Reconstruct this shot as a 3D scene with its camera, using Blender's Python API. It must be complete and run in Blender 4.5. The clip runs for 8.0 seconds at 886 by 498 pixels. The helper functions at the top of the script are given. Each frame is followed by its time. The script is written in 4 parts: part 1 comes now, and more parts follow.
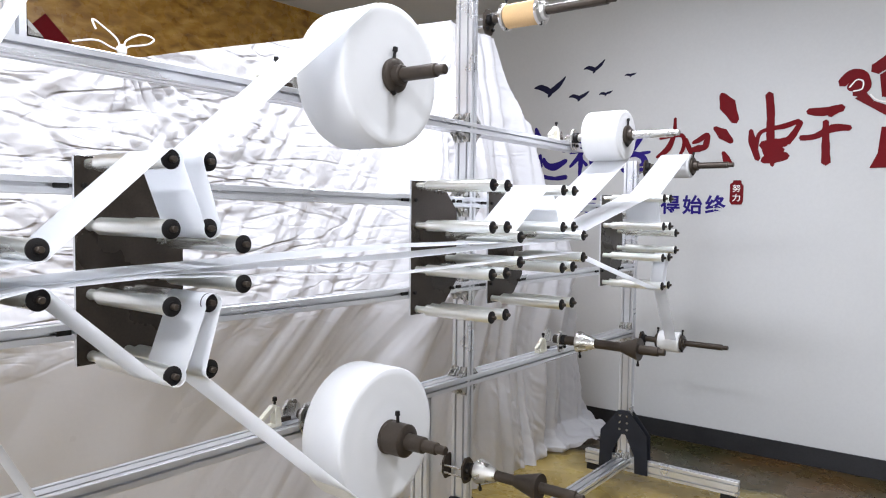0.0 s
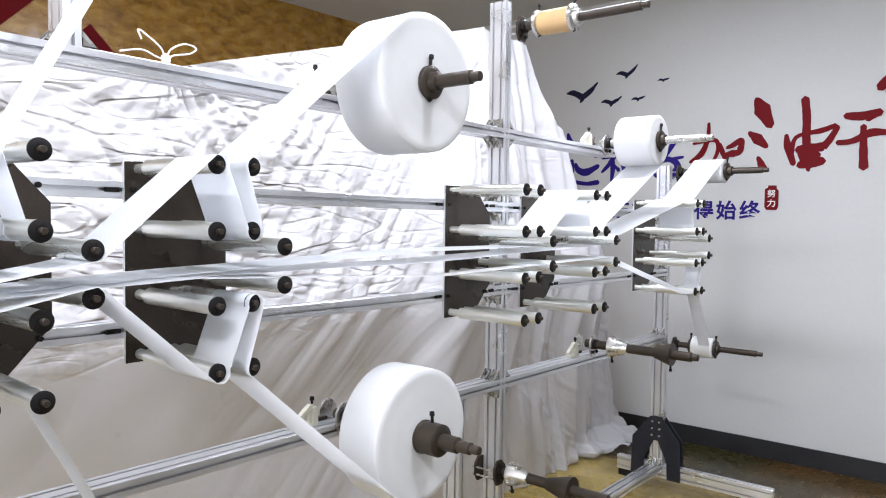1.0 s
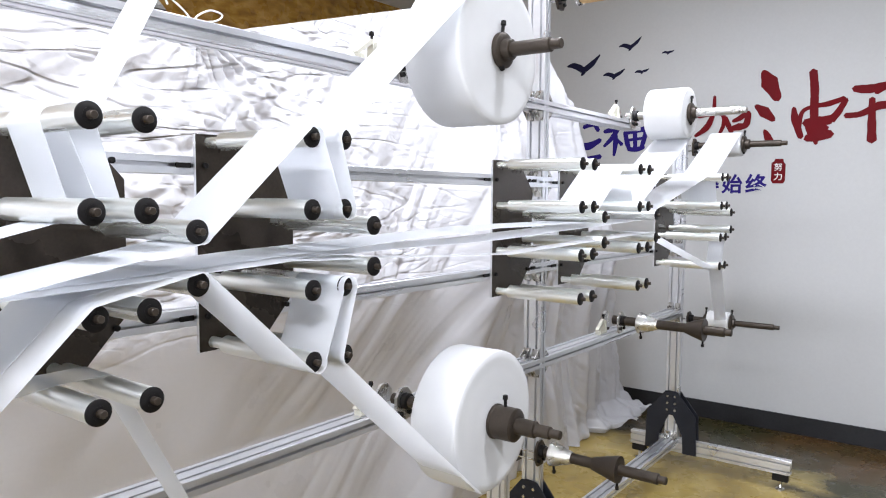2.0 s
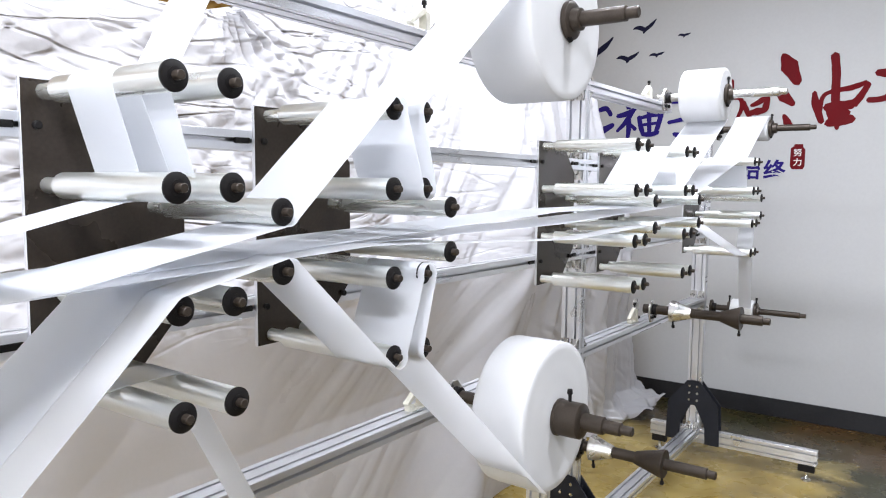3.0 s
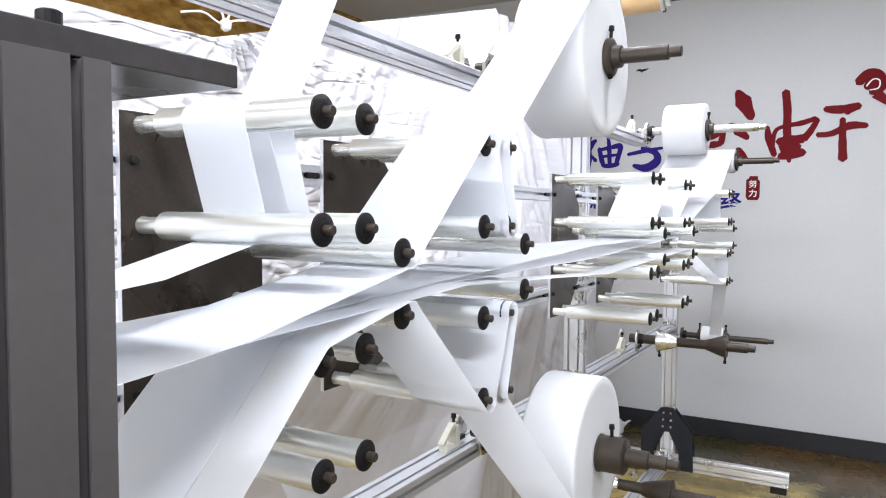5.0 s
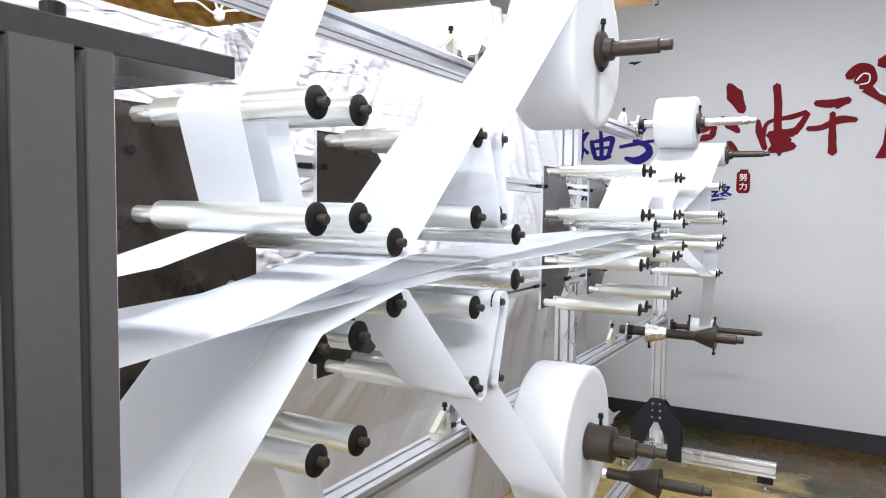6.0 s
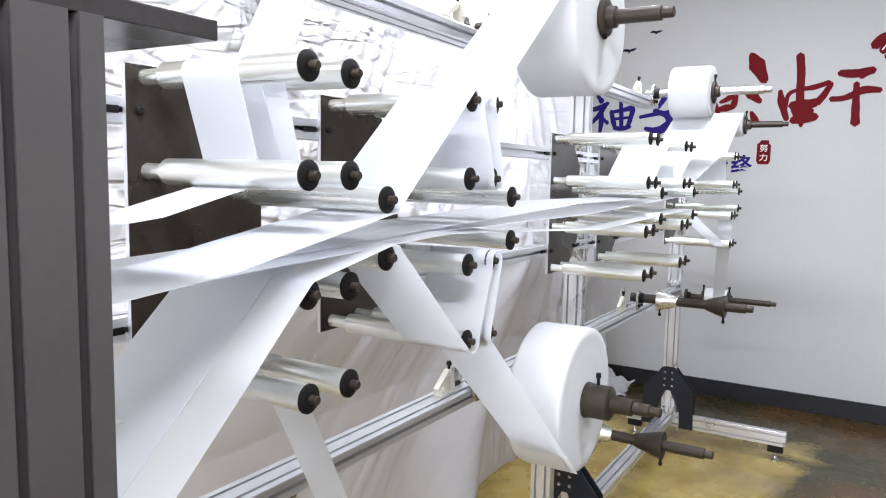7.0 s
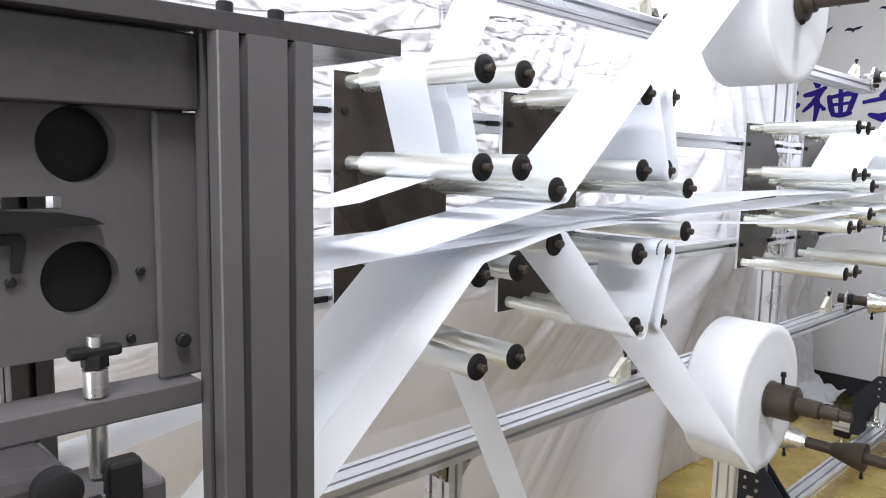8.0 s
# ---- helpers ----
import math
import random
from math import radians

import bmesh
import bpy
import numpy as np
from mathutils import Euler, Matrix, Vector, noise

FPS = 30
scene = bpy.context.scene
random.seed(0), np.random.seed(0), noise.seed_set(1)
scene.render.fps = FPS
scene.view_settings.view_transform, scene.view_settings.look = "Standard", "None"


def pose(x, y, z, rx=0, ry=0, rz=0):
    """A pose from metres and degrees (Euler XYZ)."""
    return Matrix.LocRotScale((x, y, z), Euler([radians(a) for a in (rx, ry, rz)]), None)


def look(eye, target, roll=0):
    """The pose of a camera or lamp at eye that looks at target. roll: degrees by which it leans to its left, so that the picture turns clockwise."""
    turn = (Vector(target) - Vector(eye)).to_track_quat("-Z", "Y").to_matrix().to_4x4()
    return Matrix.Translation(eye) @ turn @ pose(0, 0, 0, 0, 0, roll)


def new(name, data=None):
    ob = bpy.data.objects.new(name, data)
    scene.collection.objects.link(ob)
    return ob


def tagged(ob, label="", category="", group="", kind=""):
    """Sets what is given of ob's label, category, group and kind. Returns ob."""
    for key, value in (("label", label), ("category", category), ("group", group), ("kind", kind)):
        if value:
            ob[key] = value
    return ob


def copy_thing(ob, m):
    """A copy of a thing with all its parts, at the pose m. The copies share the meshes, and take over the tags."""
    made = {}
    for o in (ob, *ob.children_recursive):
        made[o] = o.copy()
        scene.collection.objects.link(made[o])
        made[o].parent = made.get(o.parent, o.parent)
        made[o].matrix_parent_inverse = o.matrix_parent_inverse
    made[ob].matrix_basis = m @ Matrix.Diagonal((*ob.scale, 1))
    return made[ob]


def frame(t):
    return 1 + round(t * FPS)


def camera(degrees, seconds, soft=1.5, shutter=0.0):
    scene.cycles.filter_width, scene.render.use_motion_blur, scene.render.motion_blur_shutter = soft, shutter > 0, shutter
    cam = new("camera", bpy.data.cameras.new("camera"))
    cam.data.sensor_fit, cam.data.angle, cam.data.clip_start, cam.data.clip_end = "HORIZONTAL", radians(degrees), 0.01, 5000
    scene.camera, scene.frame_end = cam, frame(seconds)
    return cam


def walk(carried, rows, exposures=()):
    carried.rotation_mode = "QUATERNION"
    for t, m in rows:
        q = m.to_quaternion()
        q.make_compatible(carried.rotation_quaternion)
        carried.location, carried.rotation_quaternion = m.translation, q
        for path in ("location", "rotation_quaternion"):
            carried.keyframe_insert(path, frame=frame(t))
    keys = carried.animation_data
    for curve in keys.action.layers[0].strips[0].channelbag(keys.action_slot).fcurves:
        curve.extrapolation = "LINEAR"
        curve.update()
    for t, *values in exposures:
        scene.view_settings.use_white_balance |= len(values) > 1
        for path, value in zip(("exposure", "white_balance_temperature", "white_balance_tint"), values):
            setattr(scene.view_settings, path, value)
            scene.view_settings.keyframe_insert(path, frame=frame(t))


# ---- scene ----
cam = camera(62.3, 8.0, soft=1.1)
PATH = [
    (0, (0.043, -0.047, 1.598), (-1.16, 1.547, 1.49), 0.6),
    (0.5, (0.062, -0.062, 1.595), (-1.183, 1.5, 1.495), 0.8),
    (1, (0.056, -0.084, 1.594), (-1.212, 1.46, 1.5), 0.7),
    (1.5, (-0.054, -0.141, 1.595), (-1.298, 1.421, 1.484), 0.3),
    (1.7, (-0.133, -0.19, 1.596), (-1.34, 1.398, 1.465), 0.3),
    (2.8, (-0.417, -0.19, 1.567), (-1.583, 1.424, 1.374), 0.2),
    (3, (-0.466, -0.202, 1.571), (-1.612, 1.426, 1.381), 0.4),
    (3.5, (-0.622, -0.288, 1.578), (-1.691, 1.394, 1.408), 0.2),
    (4, (-0.698, -0.342, 1.581), (-1.707, 1.379, 1.438), 0.5),
    (4.5, (-0.723, -0.323, 1.585), (-1.71, 1.413, 1.472), 0.5),
    (6, (-0.714, -0.338, 1.583), (-1.676, 1.41, 1.448), 0.7),
    (6.5, (-0.685, -0.36, 1.567), (-1.635, 1.391, 1.384), 0.9),
    (7, (-0.635, -0.366, 1.567), (-1.653, 1.342, 1.354), 1.1),
    (7.5, (-0.565, -0.372, 1.574), (-1.777, 1.202, 1.338), 1.3),
    (8, (-0.543, -0.417, 1.572), (-1.973, 0.959, 1.321), 1.1),
]
walk(cam, [(t, look(eye, target, roll)) for t, eye, target, roll in PATH])
# world and lights
world = bpy.data.worlds.new("room_world")
scene.world = world
world.use_nodes = True
world.node_tree.nodes["Background"].inputs[0].default_value = (0.9, 0.95, 1.0, 1)
world.node_tree.nodes["Background"].inputs[1].default_value = 0.05


def tube_light(x, y, sx, sy, watts):
    data = bpy.data.lights.new("ceiling_lamp_light", "AREA")
    data.shape, data.size, data.size_y, data.energy, data.color = "RECTANGLE", sx, sy, watts, LAMP_TINT
    ob = new("ceiling_lamp_light", data)
    ob.matrix_world = pose(x, y, CEILING - 0.07)
    return ob


CEILING, WALL_Y, BACK_X, FRONT_X, NEAR_Y = 3.2, 5.01, -4.5, 3.2, -3.6
LAMP_TINT = (0.87, 0.90, 1.0)
LAMPS = [(-1.7, 1.45, 1.5, 0.14, 34), (-0.4, -0.55, 1.2, 0.14, 100), (-1.9, -0.9, 1.2, 0.14, 36), (0.5, 1.5, 1.5, 0.14, 36), (-1.3, 2.95, 1.5, 0.14, 76)]
for row in LAMPS:
    tube_light(*row)
# daylight through the window in the wall behind the camera
WIN = (-2.3, 0.5, 0.85, 2.45)
day = bpy.data.lights.new("window_daylight", "AREA")
day.shape, day.size, day.size_y, day.energy, day.color = "RECTANGLE", WIN[1] - WIN[0], WIN[3] - WIN[2], 165, (0.90, 0.93, 1.0)
daylight = new("window_daylight", day)
daylight.matrix_world = pose((WIN[0] + WIN[1]) / 2, NEAR_Y - 0.02, (WIN[2] + WIN[3]) / 2, 90)


# ---- materials ----
def material(name, base, rough=0.5, metal=0.0, spread=0.06, scale=8.0, fine=120.0, bump=0.05, rough_spread=0.1,
             stretch=(1, 1, 1), island=0.0, sss=0.0, coat=0.0, distance=0.002):
    """A surface with variation at two scales, in colour, roughness and relief."""
    m = bpy.data.materials.new(name)
    m.use_nodes = True
    nt = m.node_tree
    n, l = nt.nodes, nt.links
    b = n["Principled BSDF"]
    co = n.new("ShaderNodeTexCoord")
    mp = n.new("ShaderNodeMapping")
    mp.inputs["Scale"].default_value = stretch
    l.new(co.outputs["Object"], mp.inputs[0])
    big = n.new("ShaderNodeTexNoise")
    big.inputs["Scale"].default_value, big.inputs["Detail"].default_value = scale, 5
    small = n.new("ShaderNodeTexNoise")
    small.inputs["Scale"].default_value, small.inputs["Detail"].default_value = fine, 3
    for t in (big, small):
        l.new(mp.outputs[0], t.inputs["Vector"])
    mix = n.new("ShaderNodeMath")
    mix.operation = "MULTIPLY_ADD"
    mix.inputs[1].default_value = 0.4
    l.new(small.outputs["Fac"], mix.inputs[0])
    half = n.new("ShaderNodeMath")
    half.operation = "MULTIPLY"
    half.inputs[1].default_value = 0.6
    l.new(big.outputs["Fac"], half.inputs[0])
    l.new(half.outputs[0], mix.inputs[2])
    ramp = n.new("ShaderNodeValToRGB")
    ramp.color_ramp.elements[0].position, ramp.color_ramp.elements[1].position = 0.3, 0.7
    ramp.color_ramp.elements[0].color = (*[c * (1 - spread) for c in base], 1)
    ramp.color_ramp.elements[1].color = (*[min(1, c * (1 + spread)) for c in base], 1)
    l.new(mix.outputs[0], ramp.inputs[0])
    l.new(ramp.outputs[0], b.inputs["Base Color"])
    rr = n.new("ShaderNodeMapRange")
    rr.inputs["From Min"].default_value, rr.inputs["From Max"].default_value = 0.3, 0.7
    rr.inputs["To Min"].default_value = max(0.02, rough - rough_spread)
    rr.inputs["To Max"].default_value = min(1, rough + rough_spread)
    l.new(big.outputs["Fac"], rr.inputs[0])
    l.new(rr.outputs[0], b.inputs["Roughness"])
    b.inputs["Metallic"].default_value = metal
    b.inputs["Coat Weight"].default_value = coat
    if sss:
        b.inputs["Subsurface Weight"].default_value = sss
        b.inputs["Subsurface Radius"].default_value = (0.01, 0.01, 0.01)
    bm = n.new("ShaderNodeBump")
    bm.inputs["Strength"].default_value, bm.inputs["Distance"].default_value = bump, distance
    l.new(mix.outputs[0], bm.inputs["Height"])
    l.new(bm.outputs[0], b.inputs["Normal"])
    return m


def blotched(name, cols, stops, rough, scale, bump=0.1, detail=6, distort=0.4, stretch=(1, 1, 1), rough2=None):
    """A surface whose colour runs through several tones in uneven patches."""
    m = material(name, cols[0], rough, bump=bump)
    nt = m.node_tree
    n, l = nt.nodes, nt.links
    b = n["Principled BSDF"]
    co = n.new("ShaderNodeTexCoord")
    mp = n.new("ShaderNodeMapping")
    mp.inputs["Scale"].default_value = stretch
    l.new(co.outputs["Object"], mp.inputs[0])
    t = n.new("ShaderNodeTexNoise")
    t.inputs["Scale"].default_value, t.inputs["Detail"].default_value, t.inputs["Distortion"].default_value = scale, detail, distort
    l.new(mp.outputs[0], t.inputs["Vector"])
    r = n.new("ShaderNodeValToRGB")
    while len(r.color_ramp.elements) < len(cols):
        r.color_ramp.elements.new(0.5)
    for e, c, s in zip(r.color_ramp.elements, cols, stops):
        e.position, e.color = s, (*c, 1)
    l.new(t.outputs["Fac"], r.inputs[0])
    l.new(r.outputs[0], b.inputs["Base Color"])
    return m


M_ALU = material("anodised_aluminium", (0.70, 0.71, 0.74), 0.32, 0.75, 0.05, 6, 200, 0.03, stretch=(1, 0.1, 1))
M_TUBE = material("polished_aluminium_tube", (0.84, 0.85, 0.81), 0.3, 0.88, 0.06, 10, 260, 0.03, 0.07, stretch=(0.15, 1, 1))
M_STEEL = material("oiled_steel", (0.045, 0.035, 0.027), 0.42, 0.4, 0.25, 18, 220, 0.06)
M_BRIGHT = material("bright_steel", (0.55, 0.54, 0.52), 0.28, 0.95, 0.1, 25, 240, 0.04)
M_PLATE = material("blackened_steel_plate", (0.040, 0.031, 0.024), 0.30, 0.5, 0.35, 5, 150, 0.05, 0.12)
M_BLACK = material("black_plastic", (0.009, 0.008, 0.008), 0.5, 0.0, 0.2, 20, 200, 0.05)
M_GUSSET = material("black_coated_steel", (0.02, 0.022, 0.03), 0.42, 0.2, 0.2, 12, 200, 0.05)
M_FABRIC = material("white_nonwoven_fabric", (0.80, 0.81, 0.83), 0.75, 0.0, 0.02, 14, 700, 0.12, 0.05, sss=0.0)
M_ROLL = material("wound_nonwoven_edge", (0.66, 0.665, 0.67), 0.8, 0.0, 0.03, 10, 500, 0.15, 0.05)
M_SHEET = material("white_sheeting", (0.59, 0.59, 0.615), 0.36, 0.0, 0.03, 5, 60, 0.25, 0.1, distance=0.004)
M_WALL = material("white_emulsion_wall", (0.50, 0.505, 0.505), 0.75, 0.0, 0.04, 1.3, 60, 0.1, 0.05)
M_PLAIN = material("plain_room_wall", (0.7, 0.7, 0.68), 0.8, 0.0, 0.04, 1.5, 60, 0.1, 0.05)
M_CEIL = material("ceiling_paint", (0.6, 0.6, 0.58), 0.85, 0.0, 0.04, 1.0, 50, 0.1, 0.05)
M_SKIRT = material("black_skirting", (0.02, 0.02, 0.022), 0.5, 0.0, 0.3, 5, 90, 0.1)
M_BACK = blotched("varnished_wood_panelling", [(0.13, 0.055, 0.010), (0.33, 0.17, 0.028), (0.52, 0.33, 0.09)], [0.22, 0.5, 0.8], 0.28, 14.0, stretch=(1, 0.6, 1.4), detail=9)
M_FLOOR = blotched("worn_painted_floor", [(0.18, 0.125, 0.032), (0.33, 0.235, 0.06), (0.48, 0.37, 0.13), (0.27, 0.185, 0.042)], [0.32, 0.45, 0.58, 0.78], 0.28, 1.3, detail=8)


def worn_zone(m, dark, mid, edge_x, edge_y):
    """The yellow paint is worn off to brown and mossy green beyond an uneven line in x and near the wall in y."""
    nt = m.node_tree
    n, l = nt.nodes, nt.links
    b = n["Principled BSDF"]
    paint = b.inputs["Base Color"].links[0].from_socket
    co, sep = n.new("ShaderNodeTexCoord"), n.new("ShaderNodeSeparateXYZ")
    l.new(co.outputs["Object"], sep.inputs[0])
    wob = n.new("ShaderNodeTexNoise")
    wob.inputs["Scale"].default_value, wob.inputs["Detail"].default_value, wob.inputs["Distortion"].default_value = 2.2, 9, 0.6
    l.new(co.outputs["Object"], wob.inputs["Vector"])
    masks = []
    for k, edge, width in (("X", edge_x, 0.22), ("Y", edge_y, 0.3)):
        add = n.new("ShaderNodeMath")
        add.operation = "MULTIPLY_ADD"
        add.inputs[1].default_value = 0.9
        l.new(wob.outputs["Fac"], add.inputs[0])
        l.new(sep.outputs[k], add.inputs[2])
        mr = n.new("ShaderNodeMapRange")
        mr.inputs["From Min"].default_value, mr.inputs["From Max"].default_value = edge + 0.45 - width / 2, edge + 0.45 + width / 2
        l.new(add.outputs[0], mr.inputs[0])
        masks.append(mr)
    top = n.new("ShaderNodeMath")
    top.operation = "MAXIMUM"
    l.new(masks[0].outputs[0], top.inputs[0])
    l.new(masks[1].outputs[0], top.inputs[1])
    moss = n.new("ShaderNodeTexNoise")
    moss.inputs["Scale"].default_value, moss.inputs["Detail"].default_value = 1.1, 7
    l.new(co.outputs["Object"], moss.inputs["Vector"])
    ramp = n.new("ShaderNodeValToRGB")
    ramp.color_ramp.elements[0].position, ramp.color_ramp.elements[0].color = 0.4, (*dark, 1)
    ramp.color_ramp.elements[1].position, ramp.color_ramp.elements[1].color = 0.6, (*mid, 1)
    l.new(moss.outputs["Fac"], ramp.inputs[0])
    mx = n.new("ShaderNodeMix")
    mx.data_type = "RGBA"
    l.new(top.outputs[0], mx.inputs["Factor"])
    l.new(paint, mx.inputs[6])
    l.new(ramp.outputs[0], mx.inputs[7])
    l.new(mx.outputs[2], b.inputs["Base Color"])


worn_zone(M_FLOOR, (0.032, 0.030, 0.008), (0.085, 0.042, 0.010), -0.95, 4.2)
M_RED = material("red_wall_vinyl", (0.125, 0.004, 0.007), 0.7, 0.0, 0.1, 6, 80, 0.05)
M_BLUE = material("blue_wall_vinyl", (0.020, 0.011, 0.15), 0.7, 0.0, 0.1, 6, 80, 0.05)
M_NAVY = material("dark_blue_wall_vinyl", (0.010, 0.010, 0.032), 0.7, 0.0, 0.1, 6, 80, 0.05)
M_WHITE = material("white_wall_vinyl", (0.75, 0.72, 0.7), 0.6)
M_CREAM = material("cream_cast_clamp", (0.66, 0.64, 0.54), 0.5, 0.0, 0.1, 20, 150, 0.08)
M_CARD = material("tan_cardboard", (0.50, 0.33, 0.16), 0.8, 0.0, 0.08, 12, 160, 0.1)
M_GREY = material("grey_machine_paint", (0.066, 0.060, 0.059), 0.5, 0.1, 0.12, 5, 110, 0.08, 0.1)
M_DARK = material("dark_machine_paint", (0.042, 0.038, 0.038), 0.2, 0.1, 0.2, 5, 110, 0.08)
for m_, level in ((M_BLACK, 0.2), (M_RED, 0.15), (M_BLUE, 0.15), (M_NAVY, 0.15), (M_SKIRT, 0.25), (M_STEEL, 0.35), (M_GUSSET, 0.3)):
    m_.node_tree.nodes["Principled BSDF"].inputs["Specular IOR Level"].default_value = level
M_ROPE = material("white_cord", (0.78, 0.78, 0.76), 0.8, 0.0, 0.05, 60, 400, 0.2)


def translucent(m, share):
    """Thin cloth: part of the light goes through it."""
    nt = m.node_tree
    n, l = nt.nodes, nt.links
    b, out = n["Principled BSDF"], n["Material Output"]
    tr = n.new("ShaderNodeBsdfTranslucent")
    tr.inputs[0].default_value = (0.9, 0.91, 0.93, 1)
    mx = n.new("ShaderNodeMixShader")
    mx.inputs[0].default_value = share
    l.new(b.outputs[0], mx.inputs[1])
    l.new(tr.outputs[0], mx.inputs[2])
    l.new(mx.outputs[0], out.inputs["Surface"])


translucent(M_FABRIC, 0.68)
translucent(M_SHEET, 0.25)


def creased(m, z0, z1):
    """Fine sharp creases pressed into a sheet, strongest above z1 and at its crumpled end, faint elsewhere."""
    nt = m.node_tree
    n, l = nt.nodes, nt.links
    b = n["Principled BSDF"]
    co, sep = n.new("ShaderNodeTexCoord"), n.new("ShaderNodeSeparateXYZ")
    l.new(co.outputs["Object"], sep.inputs[0])
    fade = n.new("ShaderNodeMapRange")
    fade.inputs["From Min"].default_value, fade.inputs["From Max"].default_value = z0, z1
    fade.inputs["To Min"].default_value = 0.02
    l.new(sep.outputs["Z"], fade.inputs[0])
    side, both = n.new("ShaderNodeMapRange"), n.new("ShaderNodeMath")
    side.inputs["From Min"].default_value, side.inputs["From Max"].default_value = 2.6, 1.6
    side.inputs["To Min"].default_value = 0.25
    l.new(sep.outputs["Y"], side.inputs[0])
    both.operation = "MULTIPLY"
    l.new(fade.outputs[0], both.inputs[0])
    l.new(side.outputs[0], both.inputs[1])
    normal = b.inputs["Normal"].links[0].from_socket
    for turn, along, across, width, deep in ((-0.35, 1.5, 6.0, 0.035, 0.0095), (0.75, 2.2, 8.0, 0.045, 0.007), (-0.1, 6.0, 15.0, 0.08, 0.003)):
        mp, t = n.new("ShaderNodeMapping"), n.new("ShaderNodeTexNoise")
        mp.inputs["Rotation"].default_value = (turn, 0, 0)
        mp.inputs["Scale"].default_value = (1, along, across)
        l.new(co.outputs["Object"], mp.inputs[0])
        l.new(mp.outputs[0], t.inputs["Vector"])
        t.inputs["Scale"].default_value, t.inputs["Detail"].default_value, t.inputs["Distortion"].default_value = 1.0, 1.5, 0.5
        off, ab, gr = n.new("ShaderNodeMath"), n.new("ShaderNodeMath"), n.new("ShaderNodeMapRange")
        off.operation, ab.operation, gr.interpolation_type = "SUBTRACT", "ABSOLUTE", "SMOOTHSTEP"
        off.inputs[1].default_value = 0.5
        l.new(t.outputs["Fac"], off.inputs[0])
        l.new(off.outputs[0], ab.inputs[0])
        l.new(ab.outputs[0], gr.inputs[0])
        gr.inputs["From Max"].default_value = width
        bp = n.new("ShaderNodeBump")
        bp.inputs["Distance"].default_value = deep
        l.new(both.outputs[0], bp.inputs["Strength"])
        l.new(gr.outputs[0], bp.inputs["Height"])
        l.new(normal, bp.inputs["Normal"])
        normal = bp.outputs[0]
    l.new(normal, b.inputs["Normal"])


creased(M_SHEET, 1.05, 1.3)
M_LAMP = bpy.data.materials.new("lamp_tube_glow")
M_LAMP.use_nodes = True
M_LAMP.node_tree.nodes["Principled BSDF"].inputs["Emission Color"].default_value = (*LAMP_TINT, 1)
M_LAMP.node_tree.nodes["Principled BSDF"].inputs["Emission Strength"].default_value = 6.0

# ---- helpers for shapes ----
PLACE = {}


def thing(name, label, category, at=(0, 0, 0), group="", kind=""):
    ob = new(name)
    ob.empty_display_size = 0.05
    ob.location = at
    PLACE[ob.name] = Vector(at)
    return tagged(ob, label, category, group, kind)


def part(name, bm, mat, parent=None, label="", smooth=None):
    """Links a bmesh, given in world places, as one mesh under a thing or a part."""
    base = PLACE[parent.name] if parent else Vector((0, 0, 0))
    if base.length:
        bmesh.ops.translate(bm, vec=-base, verts=bm.verts)
    me = bpy.data.meshes.new(name)
    bm.to_mesh(me)
    bm.free()
    me.materials.append(mat)
    if smooth:
        me.shade_smooth()
        me.set_sharp_from_angle(angle=radians(smooth))
    ob = new(name, me)
    ob.parent = parent
    PLACE[ob.name] = base
    return tagged(ob, label)


def solo(name, bm, mat, label, category, group="", kind="", smooth=None):
    """One mesh that is a thing by itself, given in world places."""
    return tagged(part(name, bm, mat, None, "", smooth), label, category, group, kind)


def box(bm, lo, hi, bevel=0.0):
    c = [(a + b) / 2 for a, b in zip(lo, hi)]
    s = [abs(b - a) for a, b in zip(lo, hi)]
    r = bmesh.ops.create_cube(bm, size=1, matrix=Matrix.Translation(c) @ Matrix.Diagonal((*s, 1)))
    if bevel:
        es = list({e for v in r["verts"] for e in v.link_edges})
        bmesh.ops.bevel(bm, geom=es, offset=bevel, segments=2, affect="EDGES", profile=0.5)
    return bm


def cube(lo, hi, bevel=0.0):
    return box(bmesh.new(), lo, hi, bevel)


def lathe(bm, profile, at, axis="X", steps=32):
    """Turns (along, radius) pairs round an axis through at."""
    at = Vector(at)
    rings = []
    for s, r in profile:
        ring = []
        for i in range(steps):
            a = 2 * math.pi * i / steps
            c, d = r * math.cos(a), r * math.sin(a)
            p = {"X": (s, c, d), "Y": (d, s, c), "Z": (c, d, s)}[axis]
            ring.append(bm.verts.new(at + Vector(p)))
        rings.append(ring)
    for p, q in zip(rings, rings[1:]):
        for i in range(steps):
            j = (i + 1) % steps
            bm.faces.new((p[i], p[j], q[j], q[i]))
    bm.faces.new(rings[0][::-1])
    bm.faces.new(rings[-1])
    bmesh.ops.recalc_face_normals(bm, faces=bm.faces)
    return bm


def turned(profile, at, axis="X", steps=32):
    return lathe(bmesh.new(), profile, at, axis, steps)


